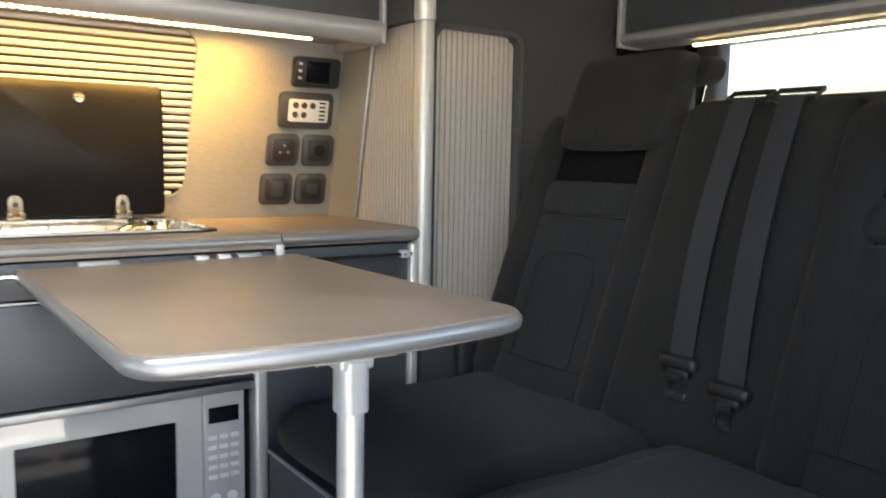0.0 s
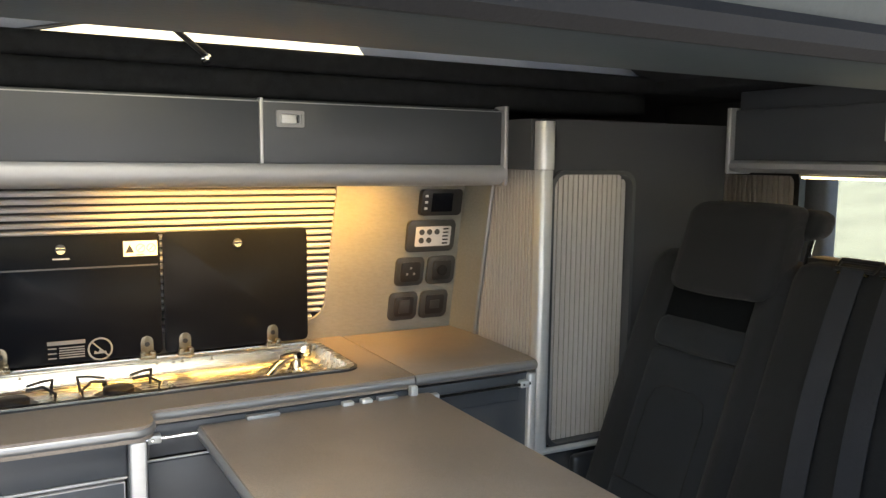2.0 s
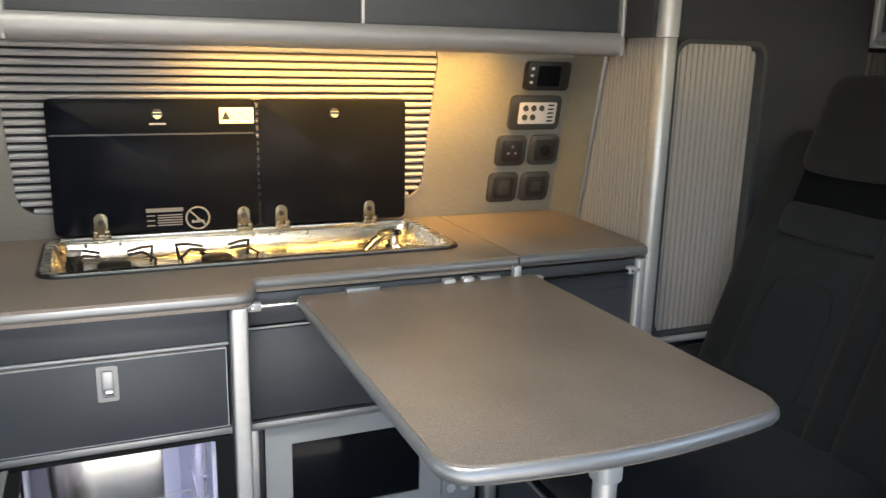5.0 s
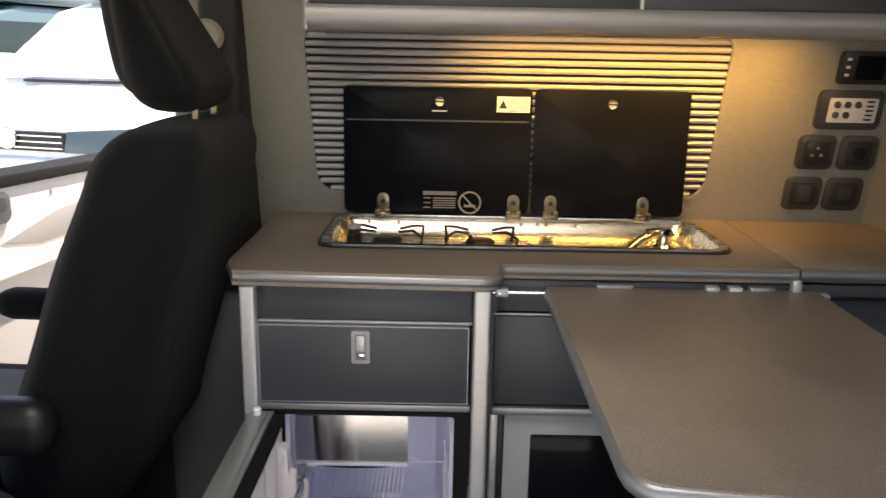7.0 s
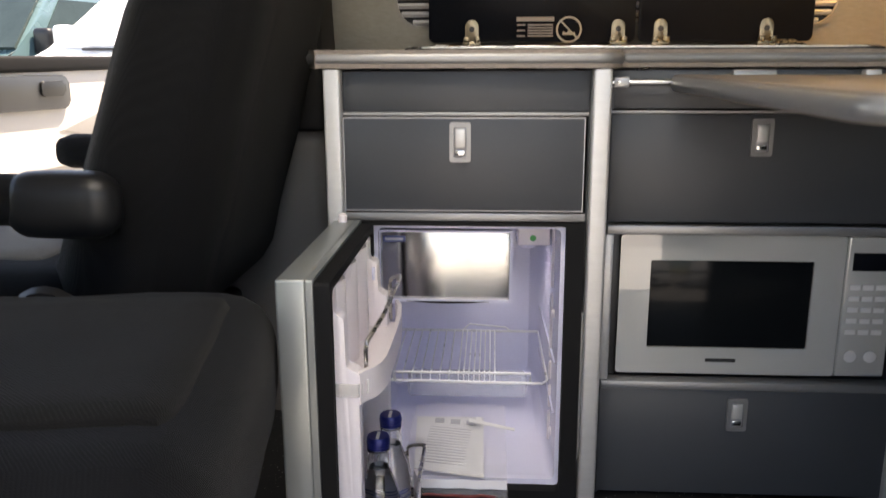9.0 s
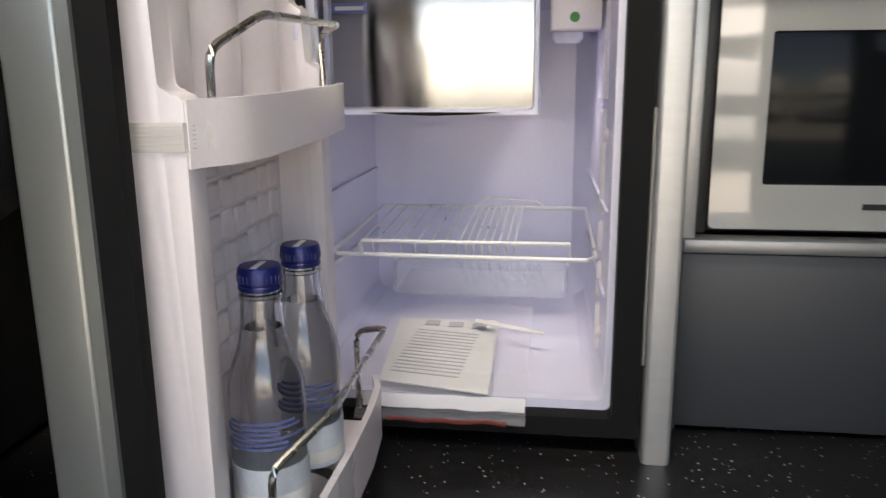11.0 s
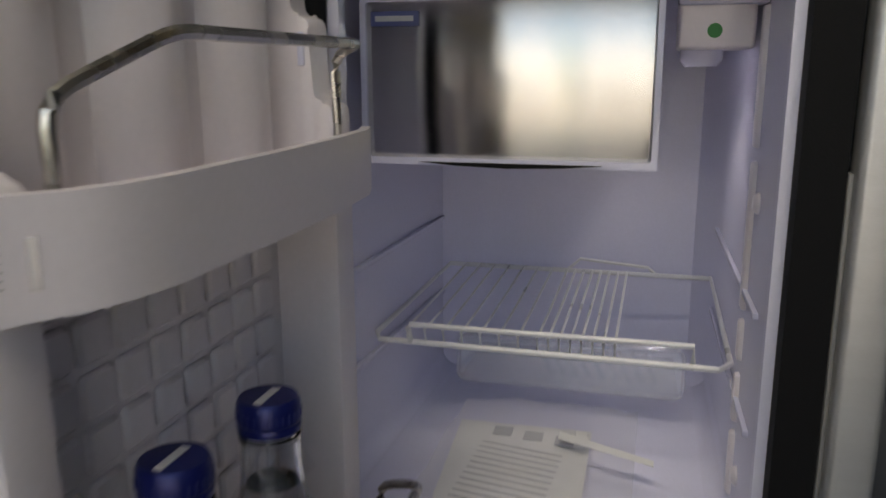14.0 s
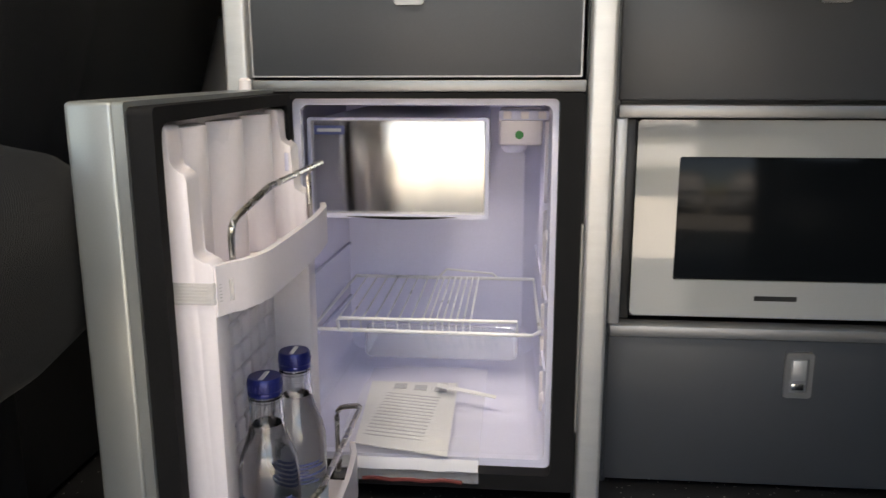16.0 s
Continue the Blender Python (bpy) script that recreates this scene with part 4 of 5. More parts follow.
# overhead lockers
locker = thing("overhead_locker", "slate grey overhead locker with two flaps and silver bullnose", "locker", (0.34, 1.65, 1.146))
part("body", box(-0.25, 0.925, 1.545, 1.74, 1.170, 1.325, 0.002), SLATE, locker)
part("flap", box(-0.25, 0.344, 1.528, 1.545, 1.194, 1.318, 0.002), SLATE, locker, "slate grey flap")
f2 = part("flap", box(0.352, 0.922, 1.528, 1.545, 1.194, 1.318, 0.002), SLATE, locker, "slate grey flap with a catch")
part("edge_band", box(-0.25, 0.925, 1.5272, 1.530, 1.3175, 1.3195, 0), NOSE, locker)
part("divider", box(0.3445, 0.3515, 1.524, 1.546, 1.190, 1.326, 0.002), ALU, locker, "thin aluminium upright between the flaps")
nose = [(1.522, 1.194), (1.516, 1.186), (1.515, 1.172), (1.520, 1.158), (1.532, 1.149), (1.545, 1.146), (1.553, 1.150), (1.556, 1.165), (1.74, 1.165), (1.74, 1.194)]
part("bullnose", prism([(-0.255, a, b) for a, b in nose], (1.185, 0, 0)), NOSE, locker, "silver rounded lower edge")
part("end_cheek", box(0.924, 0.936, 1.516, 1.74, 1.146, 1.332, 0.004, 3), NOSE, locker, "silver end cheek")
part("end_cheek", box(-0.262, -0.250, 1.52, 1.74, 1.146, 1.322, 0.006, 3), NOSE, locker, "silver end cheek")
latch(0.378, 0.437, 1.268, 1.302, 1.528, locker, False)
strip = thing("led_strip", "warm white diode strip under the overhead locker", "light strip", (0.18, 1.60, 1.14))
part("profile", box(0.0, 0.80, 1.592, 1.608, 1.154, 1.166, 0.002), ALU, strip)
for k in range(53):
    part("diode", box(0.004 + k * 0.015, 0.014 + k * 0.015, 1.5945, 1.6055, 1.1496, 1.1546, 0.0015, 1), LED, strip)

# tall cupboard with tambour doors
cup = thing("tall_cupboard", "slate grey tall cupboard with silver tambour doors", "cupboard", (1.25, 1.55, 0))
TAMB = rrect(0.980, 1.222, 0.535, 1.180, 0.035, 6)
outer = square_like(TAMB, 0.960, 1.535, 0.0, 1.30)
part("front_panel", ring(xz(outer, 1.412), xz(TAMB, 1.412), (0, 0.016, 0)), SLATE_MATT, cup, "matt slate grey front panel")
part("top_panel", box(0.935, 1.50, 1.43, 1.75, 1.185, 1.30, 0.002), SLATE_MATT, cup)
part("back_body", box(1.232, 1.50, 1.43, 1.80, 0.0, 1.185, 0.002), SLATE_MATT, cup)
part("inner_dark", box(0.985, 1.23, 1.436, 1.44, 0.50, 1.19, 0), BLACK, cup)
part("door_frame", ring(xz([(1.101 + (a - 1.101) * 1.03, 0.8575 + (b - 0.8575) * 1.012) for a, b in TAMB], 1.404), xz([(1.101 + (a - 1.101) * 0.955, 0.8575 + (b - 0.8575) * 0.985) for a, b in TAMB], 1.404), (0, 0.03, 0)), ANTHRACITE, cup, "dark frame strip round the tambour")
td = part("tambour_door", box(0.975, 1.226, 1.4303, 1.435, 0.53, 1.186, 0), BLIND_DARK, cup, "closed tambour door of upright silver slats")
for k in range(16):
    a = 0.984 + k * 0.01455
    cut = 0.012 if k in (0, 15) else 0.0
    bow = [(a, 1.4302), (a + 0.0006, 1.4280), (a + 0.0118, 1.4280), (a + 0.0124, 1.4302)]
    part("slat", prism(xy(bow, 0.541 + cut), (0, 0, 0.634 - 2 * cut)), TAMBOUR, td)
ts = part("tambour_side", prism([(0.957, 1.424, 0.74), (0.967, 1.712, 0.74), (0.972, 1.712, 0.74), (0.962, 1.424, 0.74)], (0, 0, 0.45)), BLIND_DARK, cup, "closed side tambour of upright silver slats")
d = Vector((0.010, 0.288, 0)).normalized()
nrm = Vector((-d.y, d.x, 0))
for k in range(20):
    p = Vector((0.957, 1.424, 0.742)) + d * (0.001 + k * 0.0144)
    part("slat", prism([p, p + d * 0.0006 + nrm * 0.0020, p + d * 0.0104 + nrm * 0.0020, p + d * 0.0110], (0, 0, 0.445)), TAMBOUR, ts)
part("corner_post", prism(xy(rrect(0.946, 0.982, 1.400, 1.436, 0.012, 5), 0.52), (0, 0, 0.665), 0.001), ALU, cup, "rounded aluminium corner post")
part("post_cap", prism(xy(rrect(0.942, 0.984, 1.396, 1.438, 0.016, 5), 1.186), (0, 0, 0.108), 0.001), ALU, cup, "wider aluminium cap of the corner post")
part("base", box(0.950, 1.25, 1.418, 1.46, 0.0, 0.52, 0.01, 3), BLACK, cup)
part("foot_trim", tube([(0.965, 1.405, 0.528), (1.17, 1.402, 0.526), (1.205, 1.398, 0.536), (1.218, 1.39, 0.555)], 0.008, 8), ALU, cup)

# rear overhead locker
rl = thing("rear_locker", "slate grey overhead locker across the van's rear", "locker", (1.65, 0.8, 1.19))
part("body", box(1.545, 1.90, 0.16, 1.395, 1.215, 1.385, 0.002), SLATE, rl)
part("flap", box(1.528, 1.545, 0.20, 1.392, 1.212, 1.338, 0.002), SLATE, rl, "slate grey flap")
part("bullnose", prism([(a, 0.16, b) for a, b in ((1.523, 1.212), (1.516, 1.205), (1.515, 1.193), (1.526, 1.184), (1.55, 1.182), (1.62, 1.182), (1.62, 1.216), (1.56, 1.216))], (0, 1.245, 0)), NOSE, rl, "silver rounded lower edge")
part("end_cheek", box(1.514, 1.60, 1.395, 1.409, 1.178, 1.345, 0.004, 3), NOSE, rl, "silver end cheek")
c = part("catch", box(1.521, 1.529, 0.955, 0.990, 1.255, 1.312, 0.003), ALU, rl, "satin metal catch")
part("lever", box(1.518, 1.523, 0.962, 0.983, 1.272, 1.300, 0.002), CHROME, c)
rs = thing("led_strip", "warm white diode strip under the rear locker", "light strip", (1.585, 0.75, 1.18))
part("profile", box(1.577, 1.593, 0.25, 1.235, 1.175, 1.182, 0.002), ALU, rs)
for k in range(62):
    part("diode", box(1.5795, 1.5905, 0.262 + k * 0.0157, 0.272 + k * 0.0157, 1.1705, 1.1755, 0.0015, 1), LED, rs)

for unit, back in ((fridge_unit, 0.010), (mw_unit, 0.010), (micro, 0.006), (locker, 0.018), (strip, 0.018), (cup, 0.012)):
    unit.location.y += back


# ---- table ----
table = thing("table", "grey stone-look folding table with a silver edge", "table", (0.42, 1.07, 0.0))
TT = [(0.190, 1.402), (0.195, 0.782)]
TT += [(0.228 - 0.033 * math.cos(radians(a)), 0.778 - 0.036 * math.sin(radians(a))) for a in (15, 35, 55, 75)]
TT += [(0.244 + 0.366 * k / 8, 0.739 - 0.016 * math.sin(math.pi * k / 8)) for k in range(9)]
TT += [(0.624 + 0.034 * math.sin(radians(a)), 0.778 - 0.036 * math.cos(radians(a))) for a in (15, 35, 55, 75)]
TT += [(0.660, 0.782), (0.656, 1.402)]
part("tabletop", prism(xy(grown(TT, 0.0060), 0.690), (0, 0, 0.0247), 0.003, 3), TOP, table, "grey speckled laminate top")
part("edge_band", tube([(a, b, 0.7018) for a, b in TT], 0.0122, 12), ALU_H, table, "rounded silver edge band")
LX, LY = 0.478, 0.86
part("leg", tube([(LX, LY, 0.0), (LX, LY, 0.60)], 0.0170, 16), ALU, table, "silver tube leg")
part("sleeve", prism(xy(rrect(LX - 0.0195, LX + 0.0195, LY - 0.0195, LY + 0.0195, 0.012, 5), 0.585), (0, 0, 0.066), 0.002), SILVER, table)
hb = part("hinge_bracket", box(LX - 0.062, LX + 0.066, LY - 0.030, LY + 0.030, 0.6765, 0.6898, 0.003, 3), SILVER, table, "silver folding leg bracket")
part("hinge_barrel", tube([(LX - 0.055, LY - 0.012, 0.664), (LX + 0.056, LY - 0.012, 0.664)], 0.0125, 12), SILVER, hb)
part("hinge_web", box(LX - 0.024, LX + 0.024, LY - 0.018, LY + 0.018, 0.640, 0.678, 0.005, 3), SILVER, hb)
for x in (LX - 0.050, LX + 0.054):
    part("screw", lathe([(0.004, 0), (0.004, -0.003)], (x, LY, 0.6765), "Z", 8), CHROME, hb)
part("foot", lathe([(0.026, 0.0), (0.026, 0.012), (0.0185, 0.02)], (LX, LY, 0), "Z", 18), BLACK, table)


# ---- rear bench ----
def back_x(z):
    return 1.055 + 0.37 * (z - 0.42)


def leaned(p):
    """Lean a backrest block: its x is measured from the backrest's face."""
    return Vector((p.x + back_x(p.z), p.y, p.z))


bench = thing("rear_bench", "black cloth rear bench with integrated belts", "bench seat", (0.9, 0.85, 0))
part("base", box(0.580, 1.15, 0.30, 1.36, 0.0, 0.355, 0.006, 3), SLATE, bench, "dark base box")
part("base_edge", tube([(0.581, 0.30, 0.355), (0.581, 1.36, 0.355)], 0.004), NOSE, bench)
for y0, y1, nm in ((0.86, 1.37, "seat"), (0.30, 0.855, "seat")):
    part(nm, cushion(0.588, 1.12, y0, y1, 0.345, 0.440, 0.05, 12, 0.010, 0.006), SEATCLOTH, bench, "black cloth seat cushion")
part("seat_insert", cushion(0.62, 1.06, 0.34, 0.80, 0.40, 0.452, 0.022, 10, 0.006, 0.004), SEATPANEL, bench, "charcoal woven seat panel")
part("seat_insert", cushion(0.62, 1.06, 0.92, 1.30, 0.40, 0.444, 0.020, 10, 0.004, 0.004), SEATCLOTH, bench)


def seat_back(y0, y1):
    """A seat's back: broad bolsters round a panel, a block coloured like a shaded slot, and a headrest that juts out
    above it.
    """
    w = y1 - y0
    b = part("backrest", cushion(0.012, 0.13, y0, y1, 0.40, 1.00, 0.045, 12, 0.004, 0.004, shape=leaned), SEATCLOTH, bench)
    for a, wide in ((y0 - 0.012, 0.07), (y1 - 0.075, 0.095)):
        part("bolster", cushion(-0.016, 0.08, a, a + wide, 0.42, 1.0, 0.040, 12, 0.003, 0.004, shape=leaned), SEATCLOTH, b)
    part("back_panel", cushion(-0.004, 0.05, y0 + 0.05, y1 - 0.06, 0.42, 0.785, 0.012, 10, 0.003, 0.002, shape=leaned), SEATPANEL, b, "charcoal woven panel")
    part("lumbar_panel", cushion(-0.012, 0.05, y0 + 0.05, y1 - 0.06, 0.79, 0.858, 0.022, 10, 0.003, 0.002, shape=leaned), SEATPANEL, b)
    a, c = y0 + 0.095, y1 - 0.105
    seam = [(a, 0.50), (a, 0.67), (a + 0.012, 0.702), (a + 0.04, 0.715), (c - 0.04, 0.715), (c - 0.012, 0.702), (c, 0.67), (c, 0.50)]
    part("seam", tube([(back_x(z) - 0.0068, y, z) for y, z in seam], 0.0018, 6), SEATCLOTH, b)
    part("seam", tube([(back_x(0.50) - 0.0060, y0 + 0.055, 0.50), (back_x(0.497) - 0.0072, (y0 + y1) / 2, 0.497), (back_x(0.50) - 0.0060, y1 - 0.065, 0.50)], 0.0018, 6), SEATCLOTH, b)
    h = part("headrest", cushion(-0.050, 0.05, y0 + 0.014, y1 - 0.085, 0.925, 1.118, 0.030, 12, 0.004, 0.002, shape=leaned), SEATCLOTH, bench, "black cloth headrest")
    part("headrest_back", cushion(0.02, 0.09, y0 - 0.012, y1 - 0.10, 1.05, 1.110, 0.024, 8, 0.002, 0.002, shape=leaned), SEATCLOTH, h)
    for yy in (y0 + 0.01, y1 - 0.11):
        part("headrest_rod", tube([(back_x(0.98) + 0.055, yy, 0.98), (back_x(1.0) + 0.075, yy, 1.07)], 0.006), CHROME, h)
    part("slot", cushion(0.002, 0.04, y0 + 0.05, y1 - 0.06, 0.84, 0.945, 0.010, 4, shape=leaned), SLOTSHADE, b)


seat_back(1.00, 1.365)
seat_back(0.27, 0.665)
mid = part("middle_back", cushion(-0.008, 0.14, 0.665, 1.00, 0.42, 1.012, 0.03, 12, 0.003, 0.004, shape=leaned), SEATCLOTH, bench, "flat black cloth middle back")
part("parcel_edge", box(1.31, 1.36, 0.27, 1.0, 0.995, 1.02, 0.008), BLACK, bench)
for yt, yb, zl in ((0.862, 0.842, 0.0), (0.772, 0.738, -0.022)):
    g = thing("belt_guide", "black belt guide on the bench's top edge", "belt guide", (1.28, yt, 1.005), group="belt guides")
    part("frame", tube([(1.262, yt - 0.038, 1.012), (1.262, yt + 0.038, 1.012), (1.285, yt + 0.04, 1.026), (1.285, yt - 0.04, 1.026)], 0.005, 8, True), BLACK, g)
    part("brass_bar", tube([(1.258, yt - 0.03, 1.005), (1.258, yt + 0.03, 1.005)], 0.003), BRASS, g)
    bt = thing("seat_belt", "grey webbing seat belt hanging down the bench back", "seat belt", (1.04, yb, 0.46), group="seat belts")
    pts = []
    for k in range(13):
        s = k / 12
        z = 1.012 - s * (0.45 - zl)
        pts.append((back_x(z) - 0.016 - 0.02 * math.sin(math.pi * s), yt + (yb - yt) * s ** 1.2, z))
    part("webbing", tube(pts, 0, flat=(0.023, 0.0008, (0, 1, 0.0))), BELT, bt)
    x = back_x(0.56 + zl) - 0.014
    tg = part("tongue", cushion(x - 0.014, x + 0.008, yb - 0.038, yb + 0.038, 0.556 + zl, 0.580 + zl, 0.009, 5), BLACK, bt)
    part("tongue_tip", cushion(x - 0.012, x + 0.006, yb - 0.024, yb + 0.024, 0.542 + zl, 0.562 + zl, 0.008, 5), BLACK, tg)
    part("tongue_plate", ring(yz(rrect(yb - 0.013, yb + 0.013, 0.508 + zl, 0.552 + zl, 0.004), x - 0.016), yz(rrect(yb - 0.008, yb + 0.008, 0.515 + zl, 0.538 + zl, 0.003), x - 0.016), (0.003, 0, 0)), CHROME, tg, "chrome buckle tongue")
    part("buckle", cushion(x - 0.012, x + 0.010, yb - 0.024, yb + 0.024, 0.42, 0.522 + zl, 0.007, 5), BLACK, bt)


hc = thing("bench_hinge", "black plastic hinge cover beside the bench", "hinge cover", (1.10, 1.385, 0.38))
part("cover", cushion(1.03, 1.17, 1.372, 1.400, 0.40, 0.52, 0.014, 6), BLACK, hc)
part("metal_edge", box(1.085, 1.095, 1.366, 1.374, 0.43, 0.49, 0.002), ALU, hc)


# ---- front seats ----
def front_seat(name, label, at, turn, rake, insert, arms=True):
    """A van seat at its own origin, looking along -x, with its armrests and headrest; at: its floor point."""
    t = thing(name, label, "seat", (0, 0, 0))
    fold = lambda p: Vector((p.x + rake * (p.z - 0.42), p.y, p.z))

    def tapered(p):
        q = (p.z - 0.40) / 0.62
        wide = 1.0 - 0.20 * max(0, q - 0.45) ** 1.3
        return fold(Vector((p.x * (1.0 - 0.25 * max(0, q)), p.y * wide, p.z)))
    part("pedestal", box(-0.44, 0.13, -0.22, 0.22, 0.03, 0.33, 0.02, 3), BLACK, t)
    part("seat", cushion(-0.52, 0.05, -0.255, 0.255, 0.30, 0.475, 0.06, 12, 0.010, 0.006), SHADECLOTH, t, "black cloth seat cushion")
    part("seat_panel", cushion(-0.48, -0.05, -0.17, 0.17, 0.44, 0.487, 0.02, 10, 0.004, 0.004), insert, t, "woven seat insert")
    b = part("backrest", cushion(-0.04, 0.20, -0.245, 0.245, 0.36, 1.02, 0.075, 14, 0.010, 0.005, shape=tapered), SHADECLOTH, t, "black cloth backrest")
    part("back_shell", cushion(0.08, 0.205, -0.20, 0.20, 0.40, 0.95, 0.05, 10, 0.004, 0.004, shape=tapered), SHADECLOTH, b)
    for y in (-0.262, 0.262):
        part("recliner_cover", lathe([(0.055, -0.012), (0.062, 0.0), (0.055, 0.012), (0.02, 0.018)], (0.0, y, 0.40), "Y", 20), BLACK, b)
    hx = rake * 0.66 + 0.03

    def head_shape(p):
        q = (p.z - 1.15) / 0.12
        return Vector((p.x - (0.14 + 0.48 * max(0.0, min(1.0, (p.x - hx + 0.055) / 0.14))) * (p.z - 1.05) + 0.010 * abs(p.y / 0.14) ** 2, p.y * (1.0 - 0.10 * q), p.z))
    h = part("headrest", cushion(hx - 0.075, hx + 0.080, -0.15, 0.15, 1.05, 1.30, 0.068, 14, 0.012, 0.003, shape=head_shape), SHADECLOTH, t, "black cloth headrest")
    for y in (-0.055, 0.055):
        part("headrest_rod", tube([(hx + 0.03, y, 0.99), (hx + 0.035, y, 1.085)], 0.006), HINGE, h)
        part("rod_socket", lathe([(0.015, 0), (0.015, 0.012), (0.010, 0.016)], (hx + 0.03, y, 1.008), "Z", 14), BLACK, h)
    for y in (-0.285, 0.285) if arms else ():
        a = part("armrest", cushion(-0.26, 0.11, y - 0.030, y + 0.030, 0.555, 0.622, 0.026, 8, 0.003, 0.002), SHADECLOTH, t, "padded armrest")
        part("pivot", cushion(-0.02, 0.130, y - 0.034, y + 0.034, 0.538, 0.626, 0.032, 8, 0.002), BLACK, a, "black plastic pivot cover")
    t.matrix_world = Matrix.Translation(at) @ pose(0, 0, 0, 0, 0, turn)
    return t


front_seat("driver_seat", "black cloth driver's seat with armrests and headrest", (-0.715, 1.44, -0.03), 0, 0.36, GREYMESH)
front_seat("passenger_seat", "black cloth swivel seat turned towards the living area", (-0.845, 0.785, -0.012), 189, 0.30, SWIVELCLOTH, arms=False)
single("belt_anchor", lathe([(0.03, 0), (0.034, -0.02), (0.026, -0.032), (0.0, -0.035)], (-0.476, 1.698, 1.135), "Y", 20), material("grey_plastic", (0.35, 0.33, 0.30), 0.45), "grey belt anchor cover on the door pillar", "belt anchor")

# ---- driver's door ----
dd = thing("driver_door", "pale grey driver's door standing open", "car door", (-1.40, 1.90, -0.2))
ALONG, ACROSS = Vector((0.308, 0.951, 0)), Vector((0.951, -0.308, 0))


def on_door(pts, out):
    """Points along the open door and up, moved off its face."""
    return [Vector((-1.40, 1.90, b)) + ALONG * a + ACROSS * out for a, b in pts]


SILL = 0.75
part("door_card", prism(on_door([(0, -0.22), (0.95, -0.22), (1.0, 0.2), (1.0, SILL - 0.03), (0, SILL - 0.03)], 0), -ACROSS * 0.09, 0.01), DOORCARD, dd)
part("outer_skin", prism(on_door([(0, -0.25), (0.97, -0.25), (1.02, 0.2), (1.02, SILL - 0.02), (0, SILL - 0.02)], -0.094), -ACROSS * 0.02, 0.01), CARPAINT, dd, "white painted outer skin")
part("sill_strip", prism(on_door([(0, SILL - 0.045), (1.0, SILL - 0.035), (1.0, SILL), (0, SILL)], 0.012), -ACROSS * 0.11, 0.01, 3), RUBBER, dd, "dark window sill strip")
part("pull_pocket", prism(on_door(rrect(0.12, 0.44, SILL - 0.140, SILL - 0.050, 0.02), 0.014), -ACROSS * 0.02, 0.006), ANTHRACITE, dd, "dark handle pocket")
part("door_pull", prism(on_door(rrect(0.34, 0.42, SILL - 0.105, SILL - 0.065, 0.01), 0.022), -ACROSS * 0.02, 0.004), BLACK, dd)
part("upper_panel", prism(on_door([(0.40, SILL - 0.20), (0.55, SILL - 0.23), (0.98, SILL - 0.20), (0.98, SILL - 0.10), (0.62, SILL - 0.135)], 0.004), -ACROSS * 0.02, 0.004), DOORCARD2, dd)
part("armrest", prism(on_door([(0.10, SILL - 0.30), (0.30, SILL - 0.245), (0.98, SILL - 0.225), (0.98, SILL - 0.26), (0.30, SILL - 0.29), (0.10, SILL - 0.33)], 0.05), -ACROSS * 0.06, 0.012, 3), DOORCARD, dd)
part("pocket_edge", tube(on_door([(0.05, SILL - 0.36), (0.40, SILL - 0.375), (0.52, SILL - 0.41), (0.58, SILL - 0.50), (0.60, SILL - 0.62)], 0.01), 0.007), ANTHRACITE, dd)
part("pocket_panel", prism(on_door([(0.05, SILL - 0.375), (0.40, SILL - 0.39), (0.51, SILL - 0.42), (0.57, SILL - 0.51), (0.58, SILL - 0.80), (0.05, SILL - 0.80)], 0.008), -ACROSS * 0.012, 0.003), DOORCARD2, dd)
for k in range(1, 2):
    part("clip_mark", lathe([(0.008, 0), (0.008, -0.003)], on_door([(0.52 + k * 0.09, SILL - 0.075)], 0.003)[0], "X", 10), DOORCARD2, dd)
for yb2 in (0.02, 0.35):
    part("door_hinge", box(-1.43, -1.38, 1.86, 1.94, yb2, yb2 + 0.07, 0.01), ANTHRACITE, dd)
single("wall_cab_roof_rail", box(-1.9, -0.5, 1.78, 1.95, 1.34, 1.40, 0.02), BEIGE, "pale roof rail over the driver's door", "wall", kind="structure")

# ---- fridge ----
fr = thing("fridge", "open compressor fridge with a white interior", "fridge", (-0.13, 1.55, 0.02))
fo = rrect(-0.320, 0.051, 0.020, 0.494, 0.004, 5)
fi = rrect(-0.279, 0.0245, 0.040, 0.488, 0.007, 5)
part("front_frame", ring(xz(fo, 1.345), xz(fi, 1.345), (0, 0.02, 0)), RUBBER, fr, "black front frame")
lip = rrect(-0.271, 0.0175, 0.050, 0.480, 0.009, 5)
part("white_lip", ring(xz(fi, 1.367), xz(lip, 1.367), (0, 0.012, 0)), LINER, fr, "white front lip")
bm = bmesh.new()
levels = [(1.377, -0.271, 0.0175, 0.050, 0.480), (1.397, -0.311, 0.0195, 0.046, 0.484), (1.75, -0.300, 0.012, 0.050, 0.480), (1.782, -0.262, -0.010, 0.075, 0.46)]
rows = [[bm.verts.new((a, y, b)) for a, b in rrect(x0, x1, z0, z1, 0.009 if y < 1.38 else 0.02, 5)] for y, x0, x1, z0, z1 in levels]
for p, q in zip(rows, rows[1:]):
    for i in range(len(p)):
        j = (i + 1) % len(p)
        bm.faces.new((p[i], p[j], q[j], q[i]))
bm.faces.new(rows[-1])
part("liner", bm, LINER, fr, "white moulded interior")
part("casing", ring(xz(fo, 1.380), xz(rrect(-0.314, 0.045, 0.03, 0.49, 0.01, 5), 1.380), (0, 0.41, 0)), BLACK, fr)
